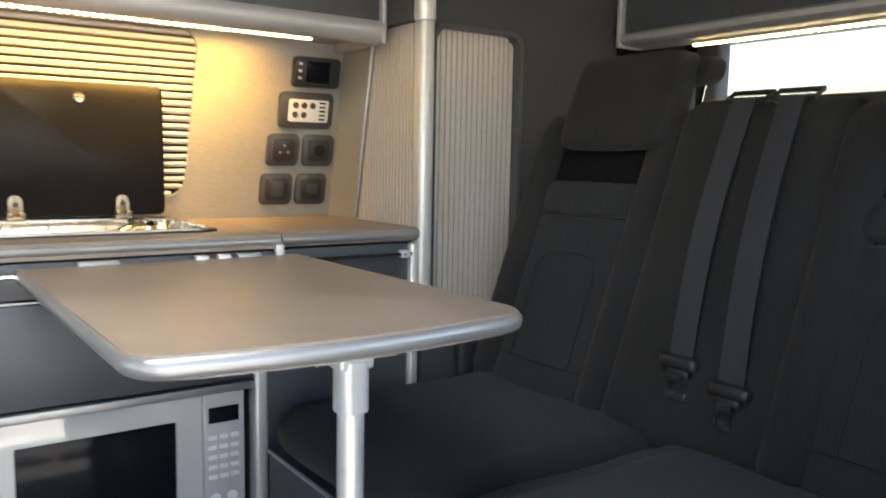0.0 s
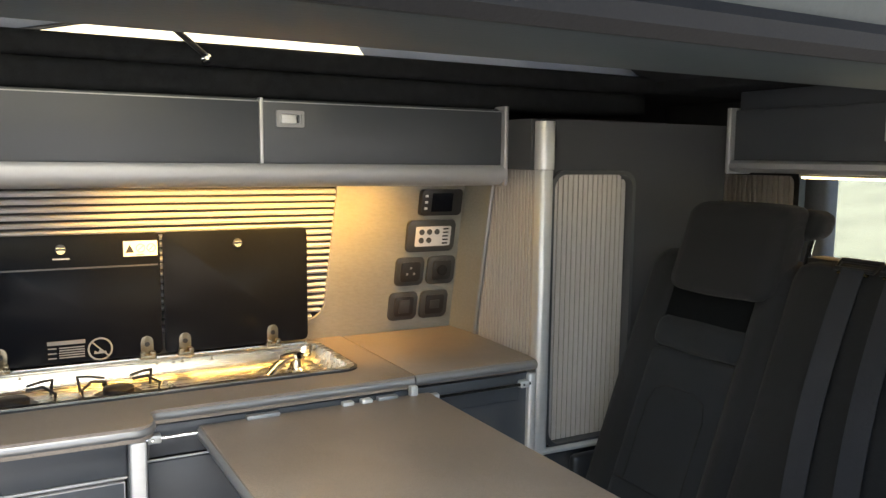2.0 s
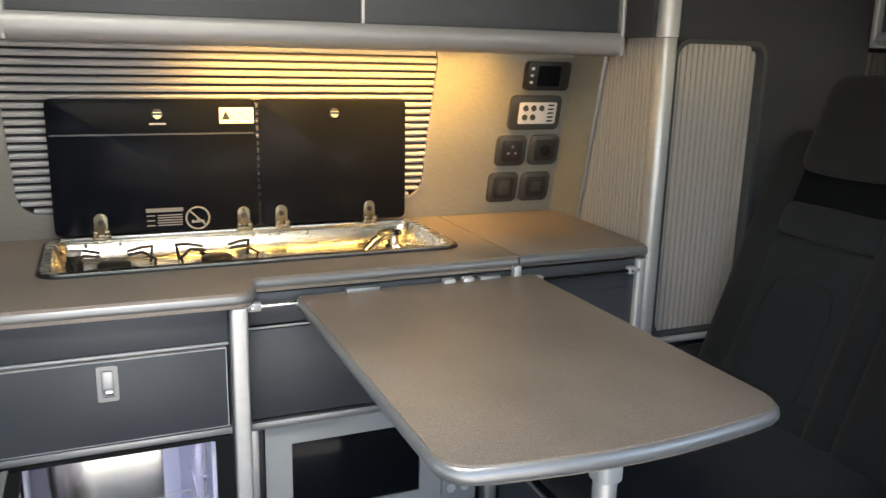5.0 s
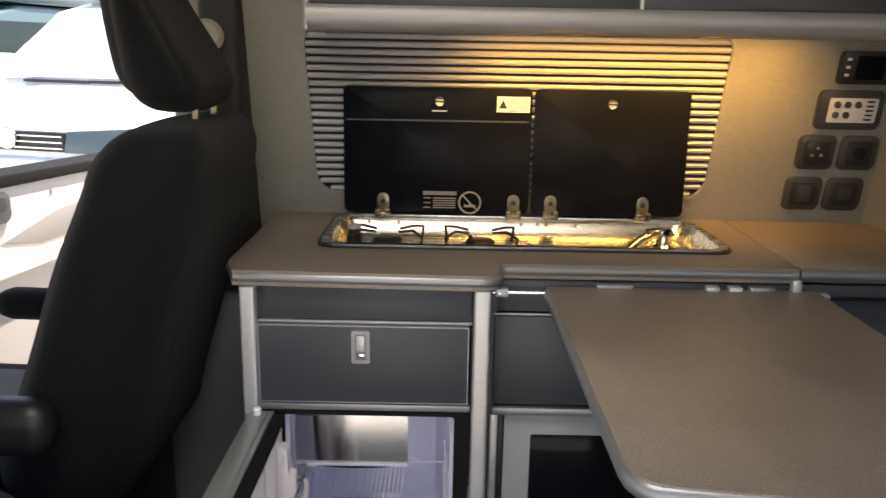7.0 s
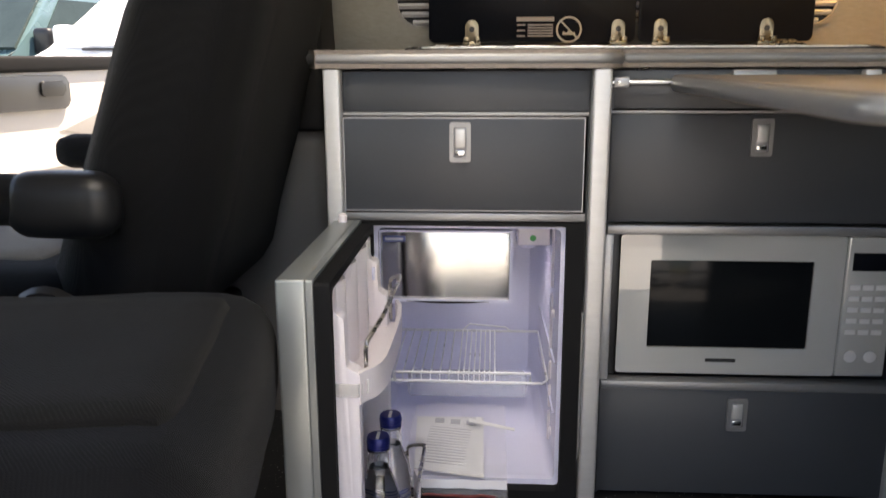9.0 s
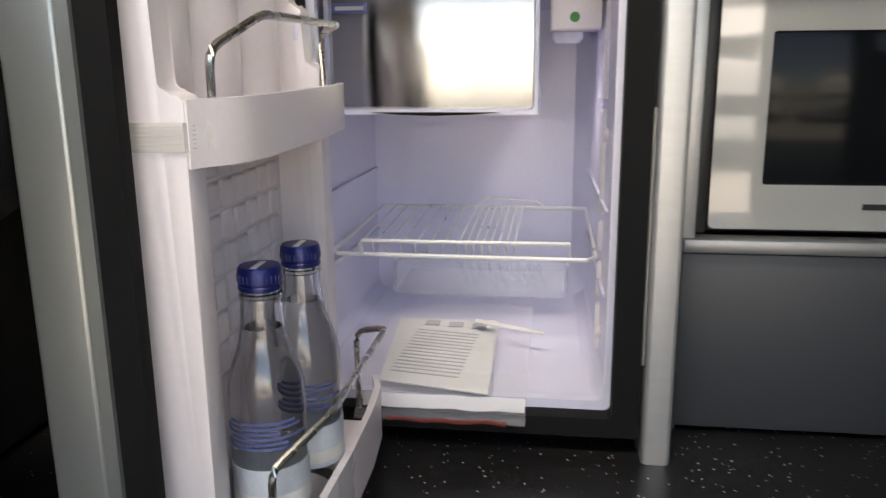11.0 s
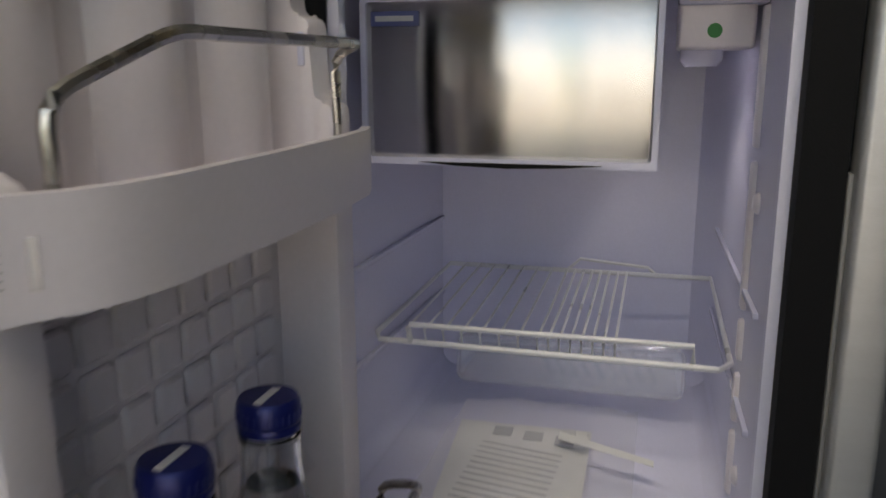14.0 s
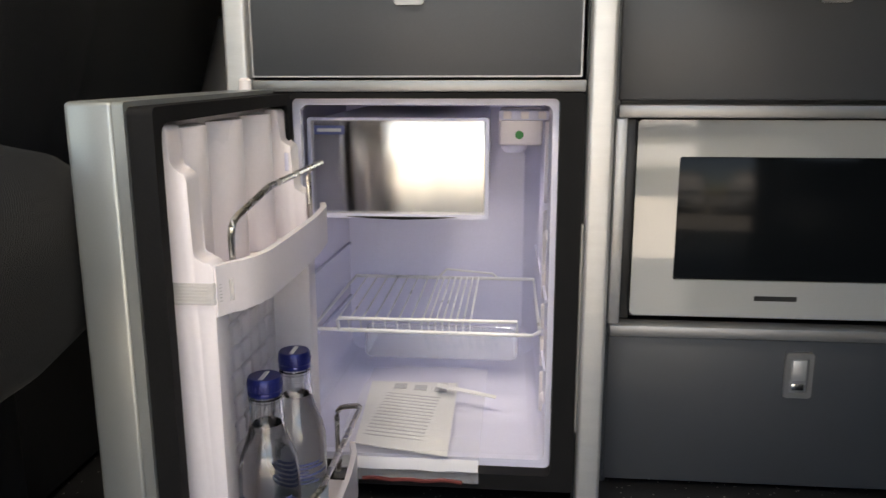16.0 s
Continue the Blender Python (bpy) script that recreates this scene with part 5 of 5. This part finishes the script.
part("casing_back", box(-0.31, 0.045, 1.79, 1.798, 0.02, 0.49, 0), BLACK, fr)
for z in (0.145, 0.235):
    part("left_ledge", prism([(-0.3095, 1.42, z), (-0.3000, 1.74, z), (-0.2945, 1.74, z), (-0.3040, 1.42, z)], (0, 0, 0.005), 0.001), LINER, fr)
    part("right_ledge", prism([(0.0190, 1.42, z), (0.0120, 1.74, z), (0.0085, 1.74, z), (0.0150, 1.42, z)], (0, 0, 0.005), 0.001), LINER, fr)
for k, (z0, z1) in enumerate(((0.062, 0.118), (0.127, 0.168), (0.180, 0.214), (0.222, 0.340), (0.350, 0.455))):
    r = part("side_rail", box(0.013, 0.021, 1.484, 1.496, z0, z1, 0.003), LINER_WARM, fr, "white side rail")
    if k in (0, 3):
        part("rail_button", lathe([(0.008, 0), (0.008, -0.003), (0.005, -0.006)], (0.0195, 1.462, z0 + 0.03 + 0.06 * (k == 3)), "X", 12), LINER_WARM, r)
for k in range(8):
    part("print_bar", box(0.0192, 0.0202, 1.418, 1.438 - 0.006 * (k % 3 == 1), 0.345 + k * 0.009, 0.349 + k * 0.009, 0), INK, fr)
ice = part("freezer_door", ring(xz(rrect(-0.281, -0.056, 0.337, 0.462, 0.004), 1.434), xz(rrect(-0.2765, -0.0605, 0.3425, 0.4585, 0.003), 1.434), (0, 0.012, 0)), LINER, fr, "freezer flap with a brushed steel face")
part("steel_face", box(-0.278, -0.059, 1.438, 1.444, 0.341, 0.460, 0.001), BRUSHED, ice, "brushed steel face")
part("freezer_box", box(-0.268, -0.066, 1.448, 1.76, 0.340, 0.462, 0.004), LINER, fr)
part("drip_lip", prism(xz([(-0.235, 0.3395), (-0.095, 0.3395), (-0.125, 0.3370), (-0.165, 0.3358), (-0.205, 0.3370)], 1.432), (0, 0.012, 0)), RUBBER, ice)
part("badge", box(-0.273, -0.235, 1.4365, 1.4385, 0.441, 0.452, 0.0005), BLUELABEL, ice, "small blue maker's badge")
part("badge_bar", box(-0.269, -0.239, 1.4358, 1.4368, 0.4445, 0.4485, 0), WHITEPRINT, ice)
th = part("thermostat", box(-0.046, 0.010, 1.495, 1.59, 0.4235, 0.468, 0.003, 3), LINER_WARM, fr, "white thermostat housing")
part("green_dot", lathe([(0.0055, 0), (0.0055, -0.001)], (-0.0195, 1.4955, 0.437), "Y", 18), GREEN, th)
part("clip", box(-0.047, 0.018, 1.486, 1.52, 0.4555, 0.4685, 0.003), LINER, th, "clear-white clip on the housing")
for k in range(3):
    part("clip_rib", box(-0.040 + k * 0.022, -0.030 + k * 0.022, 1.482, 1.488, 0.458, 0.4675, 0.001), LINER_WARM, th)
# lens assumed for the added fridge light
part("assumed_lens", box(-0.040, -0.012, 1.566, 1.586, 0.4205, 0.4240, 0.001), WHITEPRINT, th)
part("dial", lathe([(0.017, 0.0), (0.017, -0.008), (0.013, -0.013), (0, -0.013)], (-0.026, 1.545, 0.4235), "Z", 20), LINER, th)
rack = thing("wire_rack", "white coated wire shelf in the fridge", "shelf", (-0.13, 1.62, 0.175))
part("rim", tube([(-0.303, 1.520, 0.167), (-0.296, 1.505, 0.1655), (0.003, 1.503, 0.1645), (0.013, 1.516, 0.166), (0.008, 1.740, 0.182), (-0.288, 1.740, 0.182)], 0.0027, 8, True), WIRE, rack)
part("front_bar", tube([(-0.265, 1.503, 0.166), (-0.265, 1.500, 0.1835), (-0.018, 1.502, 0.1835), (-0.018, 1.506, 0.166)], 0.0025, 8), WIRE, rack)
for k in range(15):
    x = -0.268 + k * 0.0170 if k < 8 else -0.268 + 7 * 0.0170 + (k - 7) * 0.0095
    part("wire", tube([(x, 1.505, 0.168), (x, 1.500, 0.180), (x, 1.515, 0.179), (x, 1.740, 0.183)], 0.0013, 6), WIRE, rack)
part("back_loop", tube([(-0.15, 1.745, 0.181), (-0.135, 1.742, 0.196), (-0.06, 1.742, 0.190), (-0.05, 1.745, 0.181)], 0.002, 6), WIRE, rack)
part("latch_profile", box(0.0512, 0.0540, 1.342, 1.352, 0.100, 0.350, 0.001, 2), DOORCARD2, fr, "grey latch profile")
tray = thing("drip_tray", "clear plastic drip tray under the wire shelf", "tray", (-0.12, 1.70, 0.11))
TRAY = rrect(-0.256, -0.018, 0.076, 0.124, 0.010)
part("rim", tube([(p, 1.660 - 0.30 * (0.124 - q), q) for p, q in TRAY], 0.0022, 6, True), CLEARTRAY, tray)
part("front_face", prism([(p, 1.661 - 0.30 * (0.124 - q), q) for p, q in TRAY], (0, 0.002, 0)), CLEARTRAY, tray, "glossy clear front")
part("tray_floor", prism([(-0.252, 1.648, 0.078), (-0.022, 1.648, 0.078), (-0.026, 1.742, 0.084), (-0.248, 1.742, 0.084)], (0, 0, 0.002)), CLEARTRAY, tray)
# ribs put the striped reflection on the tray into its shape
for k in range(9):
    x = -0.165 + k * 0.0135
    part("reflection_rib", tube([(x, 1.6565, 0.119), (x + 0.004, 1.651, 0.104), (x + 0.012, 1.647, 0.090)], 0.0020, 6), CLEARTRAY, tray)
bag = thing("document_bag", "clear plastic bag with a printed leaflet", "plastic bag", (-0.12, 1.5, 0.06))
bm = bmesh.new()
grid = []
for i in range(15):
    row = []
    for j in range(15):
        x, y = -0.236 + 0.175 * i / 14, 1.33 + 0.28 * j / 14
        z = 0.066 + 0.010 * noise.noise((x * 30, y * 24, 1.3)) + 0.006
        if j < 2:
            z = 0.062 - (2 - j) * 0.012
        row.append(bm.verts.new((x, y - (0.006 if j < 2 else 0), z)))
    grid.append(row)
for i in range(14):
    for j in range(14):
        bm.faces.new((grid[i][j], grid[i + 1][j], grid[i + 1][j + 1], grid[i][j + 1]))
part("film", bm, BAGFILM, bag)
part("red_edge", tube([(-0.20 + 0.012 * k, 1.322 + 0.001 * math.sin(k), 0.0405 + 0.0010 * math.sin(k * 1.7)) for k in range(11)], 0, flat=(0.0015, 0.0014, (0, 1, 0.2))), RED, bag)
part("hem", tube([(-0.226 + 0.0137 * k, 1.330 + 0.001 * math.sin(k * 1.3), 0.0570 + 0.0006 * math.sin(k * 2.1)) for k in range(13)], 0, flat=(0.007, 0.0008, (0, 0.6, 0.8))), HEM, bag, "folded white hem of the bag")
leaf = part("leaflet", prism([(-0.219, 1.372, 0.060), (-0.100, 1.345, 0.060), (-0.103, 1.566, 0.066), (-0.231, 1.563, 0.066)], (0, 0, 0.001)), PAPER, bag, "printed instruction leaflet")
for k in range(14):
    y = 1.395 + k * 0.0098
    part("print_bar", prism([(-0.212 + k * 0.0008, y, 0.0622 + k * 0.00026), (-0.135 + k * 0.0008, y - 0.013, 0.0622 + k * 0.00026), (-0.135 + k * 0.0008, y - 0.0112, 0.0623 + k * 0.00026), (-0.212 + k * 0.0008, y + 0.0018, 0.0623 + k * 0.00026)], (0, 0, 0.0006)), LEAFINK, leaf)
for k in range(3):
    part("print_picture", box(-0.195 + k * 0.030, -0.177 + k * 0.030, 1.538 - k * 0.004, 1.556 - k * 0.004, 0.0665, 0.0675, 0), LEAFINK, leaf)
part("tape", prism([(-0.13, 1.52, 0.078), (-0.045, 1.495, 0.074), (-0.045, 1.505, 0.074), (-0.13, 1.535, 0.078)], (0, 0, 0.0008)), PAPER, bag)

# fridge door, open at a right angle
fd = part("door", box(-0.336, -0.300, 0.990, 1.338, 0.018, 0.498, 0.004, 3), DOORSILVER, fr, "open silver door with white shelves inside")
part("door_edge", ring(yz(rrect(0.990, 1.338, 0.018, 0.498, 0.004, 5), -0.300), yz(rrect(1.000, 1.330, 0.028, 0.488, 0.004, 5), -0.300), (0.008, 0, 0)), DOORSILVER, fd)
part("hinge_peg", lathe([(0.007, 0.498), (0.007, 0.508), (0.004, 0.511)], (-0.318, 1.322, 0), "Z", 14), LINER_WARM, fd, "white hinge peg")
part("gasket", ring(yz(rrect(0.994, 1.336, 0.022, 0.494, 0.006, 5), -0.292), yz(rrect(1.006, 1.326, 0.034, 0.482, 0.010, 5), -0.292), (0.019, 0, 0)), RUBBER, fd, "black rubber seal")


def cheek(y0, y1, steps):
    """A side of the door's lining: how far it stands out at each height, with round shoulders."""
    out = [(-0.297, 0.035)]
    out += [(a, b) for a, b in steps] + [(-0.297, steps[-1][1])]
    pts = softened([(a, 0, b) for a, b in out], 0.006)
    return prism([(p.x, y0, p.z) for p in pts], (0, y1 - y0, 0), 0.0012, 2)


part("inner_liner", box(-0.299, -0.292, 1.006, 1.324, 0.030, 0.484, 0.002, 2), LINER_WARM, fd, "white moulded inner lining")
part("near_cheek", cheek(1.022, 1.046, [(-0.248, 0.035), (-0.248, 0.376), (-0.264, 0.379), (-0.264, 0.444), (-0.276, 0.447), (-0.276, 0.480)]), LINER_WARM, fd)
part("far_cheek", cheek(1.302, 1.330, [(-0.250, 0.035), (-0.250, 0.388), (-0.264, 0.391), (-0.264, 0.440), (-0.277, 0.443), (-0.277, 0.478)]), LINER_WARM, fd)
part("cheek_slot", box(-0.272, -0.2675, 1.3005, 1.3025, 0.412, 0.432, 0.001), LINER, fd)
for k in range(3):
    ya = 1.047 + k * 0.087
    wave = [(-0.2935, ya)] + [(-0.2935 + 0.022 * math.sin(math.pi * t / 10) ** 0.6, ya + 0.066 * t / 10) for t in range(1, 10)] + [(-0.2935, ya + 0.066)]
    part("rib", prism(xy(wave, 0.338), (0, 0, 0.138), 0.002), LINER_WARM, fd)
for k in range(9):
    for n in range(8):
        bm = box(-0.2935, -0.2885, 1.056 + k * 0.0262, 1.0780 + k * 0.0262, 0.134 + n * 0.0252, 0.1555 + n * 0.0252, 0.002, 1)
        part("embossed_square", bm, LINER_WARM, fd)


def door_bin(z0, z1, reach, label):
    """A curved retaining band in front of a shelf."""
    pts = [(-0.249, 1.024)] + [(-0.250 + reach * math.sin(radians(a)), 1.034 + 0.07 * (1 - math.cos(radians(a)))) for a in (15, 35, 55, 75)]
    pts += [(-0.250 + reach, 1.16), (-0.250 + reach - 0.001, 1.24), (-0.250 + reach - 0.006, 1.30), (-0.250 + reach - 0.014, 1.326)]
    s = part("door_shelf", tube([(a, b, (z0 + z1) / 2) for a, b in pts], 0, flat=((z1 - z0) / 2, 0.003, (0, 0, 1))), LINER_WARM, fd, label)
    part("shelf_floor", prism(xy([(-0.293, 1.026)] + pts + [(-0.293, 1.326)], z0), (0, 0, 0.004)), LINER_WARM, fd)
    zb = z1 + (0.050 if z1 > 0.2 else 0.064)
    xa, xb = -0.250 + reach * (0.25 if z1 > 0.2 else 0.55), -0.250 + reach * (0.9 if z1 > 0.2 else 1.12)
    part("wire_bail", tube(softened([(xa, 1.052, z1 - 0.02), (xa, 1.052, zb - 0.022), (xb, 1.100, zb), (xb, 1.288, zb), (xa, 1.292, zb - 0.006), (xa, 1.292, z1 - 0.02)]), 0.0030, 8), STEEL, fd, "bent steel wire guard")
    return s


door_bin(0.334, 0.374, 0.026, "white upper door shelf with a band")
wrap = [(-0.292, 1.0208), (-0.2485, 1.0208)] + [(-0.2472 + 0.026 * math.sin(radians(a)), 1.0325 + 0.07 * (1 - math.cos(radians(a)))) for a in (8, 20, 35, 55, 75)]
part("tape", tube([(a, b, 0.3525) for a, b in wrap[:4]], 0, flat=(0.0085, 0.0004, (0, 0, 1))), TAPE, fd, "clear packing tape round the shelf")
for k in range(6):
    z = 0.3460 + k * 0.0026
    part("tape_crease", tube([(-0.290, 1.0202, z), (-0.2490, 1.0202, z), (-0.2440, 1.0270, z)], 0.0003, 5), TAPE, fd)
door_bin(0.030, 0.085, 0.052, "white lower door shelf")


def bottle(x, y, z):
    b = thing("water_bottle", "clear glass water bottle with a blue cap", "bottle", (x, y, z), group="bottles in the fridge door")
    prof = [(0.0235, 0.0), (0.0270, 0.005), (0.0273, 0.130), (0.0269, 0.139), (0.0248, 0.150), (0.0208, 0.161), (0.0175, 0.170), (0.0157, 0.180), (0.0147, 0.192), (0.0142, 0.203), (0.0150, 0.2035), (0.0150, 0.2060), (0.0136, 0.2065), (0.0132, 0.221)]
    inner = [(r - 0.0022, h) for r, h in prof[2:]]
    part("glass", lathe([(r, z + h) for r, h in prof + inner[::-1] + [(0.0252, 0.010), (0.0215, 0.007)]], (x, y, 0), "Z", 28), BOTTLEGLASS, b)
    water = [(0.0215, 0.0069), (0.0254, 0.0098)] + [(r - 0.0020, h) for r, h in prof[2:8]] + [(0.0132, 0.1815)]
    part("water", lathe([(r, z + h) for r, h in water], (x, y, 0), "Z", 28), WATER, b, "clear still water")
    cap = part("cap", lathe([(0.0145, z + 0.2085), (0.0152, z + 0.2090), (0.0152, z + 0.2115), (0.0146, z + 0.2122), (0.0146, z + 0.2130), (0.0152, z + 0.2137), (0.0152, z + 0.2225), (0.0138, z + 0.2250), (0, z + 0.2250)], (x, y, 0), "Z", 28), BLUE, b, "blue metal screw cap")
    for k in range(28):
        a = 2 * math.pi * k / 28
        part("cap_rib", tube([(x + 0.0152 * math.cos(a), y + 0.0152 * math.sin(a), z + 0.2145), (x + 0.0152 * math.cos(a), y + 0.0152 * math.sin(a), z + 0.2195)], 0.0005, 4), BLUE, cap)
    part("cap_mark", box(x - 0.002, x + 0.002, y - 0.011, y + 0.009, z + 0.2250, z + 0.2256, 0), WHITEPRINT, cap)
    lab = part("label", lathe([(0.0276, z + 0.050), (0.0276, z + 0.084)], (x, y, 0), "Z", 28), BOTTLELABEL, b, "pale label with fine blue print")
    for k in range(6):
        start = 3.5 + 0.22 * (k % 3)
        part("print_bar", tube([(x + 0.0276 * math.cos(t), y + 0.0276 * math.sin(t), z + 0.1000 + k * 0.0038) for t in [start + 0.13 * m for m in range(18 - 3 * (k % 2))]], 0, flat=(0.0010, 0.0002, (0, 0, 1))), BLUELABEL, lab)
    part("label_band", lathe([(0.0278, z + 0.054), (0.0278, z + 0.064)], (x, y, 0), "Z", 28), PAPER, lab)
    return b


bottle(-0.237, 1.094, 0.034)
bottle(-0.229, 1.160, 0.034)

# ---- outside ----
single("ground", box(-60, 60, -60, 80, -0.60, -0.50, 0), ASPHALT, "pale concrete yard", "ground", kind="structure")
single("meadow", prism([(6, -40, -0.50), (46, -40, 5.4), (60, -40, 5.4), (60, -40, -0.50)], (0, 80, 0)), GRASS, "sunlit dry meadow rising behind the van", "meadow", kind="structure")


def parked_van(name, label, paint, x, y, turn):
    """A van seen from its front: nose along -y in its own frame."""
    t = thing(name, label, "van", (0, 0, 0))
    w = 0.95
    side = [(0.0, 0.25), (0.0, 0.88), (0.05, 1.02), (0.20, 1.12), (0.85, 1.28), (1.50, 1.86), (1.9, 1.96), (4.9, 1.98), (5.0, 0.30)]
    bm = prism([(-w, a, b) for a, b in side], (2 * w, 0, 0), 0.05, 3)
    lean = lambda z: 1.0 - 0.20 * min(1.0, max(0.0, (z - 1.15) / 0.75))
    for v in bm.verts:
        v.co.x *= lean(v.co.z)
    part("body", bm, paint, t)
    ws = [(-0.84, 0.90, 1.330), (0.84, 0.90, 1.330), (0.70, 1.46, 1.835), (-0.70, 1.46, 1.835)]
    # white vans' windscreens take body paint, so blown-out glare is in the colour
    part("windscreen", prism(ws, (0, -0.02, 0.02)), CARGLASS if paint is CARGREY else CARPAINT, t, "windscreen, white on the white vans for glare")
    for s in (-1, 1):
        part("headlight", prism([(s * 0.44, -0.040, 0.90), (s * 0.84, -0.030, 0.90), (s * 0.92, 0.06, 1.07), (s * 0.46, -0.020, 1.04)], (0, 0.09, 0), 0.004), LAMPGLASS, t)
        part("side_window", prism([(s * 0.955 * lean(b), a, b) for a, b in ((1.10, 1.34), (1.58, 1.80), (2.3, 1.80), (2.3, 1.30))], (s * 0.01, 0, 0)), CARGLASS, t)
        part("mirror", cushion(s * 0.98 - 0.09, s * 0.98 + 0.09, 1.05, 1.16, 1.28, 1.52, 0.04, 5), BLACK if paint is CARGREY else CARPAINT, t)
        for yy in (0.85, 4.0):
            wheel = part("wheel", lathe([(0.2, -0.1), (0.32, -0.1), (0.33, 0), (0.32, 0.1), (0.2, 0.1)], (s * 0.86, yy, 0.33), "X", 24), RUBBER, t)
            part("rim", lathe([(0.2, -0.11), (0.2, 0.11)], (s * 0.86, yy, 0.33), "X", 20), ALU, wheel)
    part("grille", box(-0.43, 0.43, -0.02, 0.04, 0.90, 1.03, 0.01), BLACK, t)
    for k in range(3):
        part("grille_bar", box(-0.42, 0.42, -0.03, -0.015, 0.918 + k * 0.04, 0.930 + k * 0.04, 0.002), CHROME, t)
    part("round_badge", lathe([(0.075, 0), (0.075, -0.02), (0.06, -0.025)], (0, -0.03, 0.985), "Y", 24), CHROME, t)
    part("bumper", box(-0.93, 0.93, -0.05, 0.15, 0.28, 0.86, 0.05, 3), paint, t)
    part("lower_intake", box(-0.6, 0.6, -0.06, 0.0, 0.44, 0.60, 0.01), BLACK, t)
    part("wiper", tube([(-0.6, 0.86, 1.320), (0.0, 0.84, 1.315)], 0.012), BLACK, t)
    part("wiper", tube([(0.0, 0.85, 1.320), (0.65, 0.86, 1.325)], 0.012), BLACK, t)
    part("roof_lid", cushion(-0.8, 0.8, 1.7, 4.8, 1.96, 2.12, 0.06, 6), paint, t)
    t.matrix_world = Matrix.Translation((x, y, -0.50)) @ pose(0, 0, 0, 0, 0, turn)
    return t


parked_van("parked_van", "white parked van facing the camper", CARPAINT, -2.95, 5.5, -14)
parked_van("parked_van", "grey-green parked van behind the white one", CARGREY, -5.32, 6.52, -11)
parked_van("parked_van", "white parked van out of view, facing the sliding door", CARPAINT, 1.45, -4.2, 184)
# added out of view so the freezer flap has something white to reflect
parked_van("parked_van", "white parked van out of view, facing the sliding door", CARPAINT, -1.10, -4.5, 178)


def tree(x, y, h, seed, base=-0.5):
    rnd = random.Random(seed)
    t = thing("tree", "leafy green tree beyond the meadow", "tree", (x, y, base), group="trees")
    tb = bmesh.new()
    tube([(x, y, base), (x + 0.1, y, base + h * 0.4), (x, y + 0.1, base + h * 0.8)], 0.16, 8, False, tb)
    for k in range(5):
        a = k * 1.3
        tube([(x, y, base + h * 0.35 + k * 0.3), (x + math.cos(a) * h * 0.3, y + math.sin(a) * h * 0.3, base + h * 0.55 + k * 0.3)], 0.06, 6, False, tb)
    part("trunk", tb, BARK, t)
    verts, faces = [], []
    for k in range(2400):
        while True:
            p = Vector((rnd.uniform(-1, 1), rnd.uniform(-1, 1), rnd.uniform(-1, 1)))
            if p.length < 1 and noise.noise(p * 2.2 + Vector((seed, 0, 0))) > -0.15:
                break
        c = Vector((x + p.x * h * 0.45, y + p.y * h * 0.45, base + h * 0.62 + p.z * h * 0.46))
        u, v = Vector([rnd.uniform(-1, 1) for _ in range(3)]).normalized(), Vector([rnd.uniform(-1, 1) for _ in range(3)]).normalized()
        s = rnd.uniform(0.10, 0.24)
        n0 = len(verts)
        verts += [c - u * s, c + v * s * 0.6, c + u * s, c - v * s * 0.6]
        faces.append((n0, n0 + 1, n0 + 2, n0 + 3))
    me = bpy.data.meshes.new("crown")
    me.from_pydata([tuple(v) for v in verts], [], faces)
    me.materials.append(LEAF)
    ob = new("crown", me)
    ob.parent = t
    ob.matrix_parent_inverse = Matrix.Translation(t.location).inverted()


for k, (tx, ty, tz) in enumerate(((47, 2, 5.2), (48, 7, 5.3), (47, 11.5, 5.2), (49, 16, 5.3), (47, -3, 5.2), (-14, 22, -0.5), (-9, 26, -0.5), (-4, 24, -0.5), (-20, 19, -0.5))):
    tree(tx, ty, 5.5 + (k * 7 % 5) * 0.6, k + 1, tz)
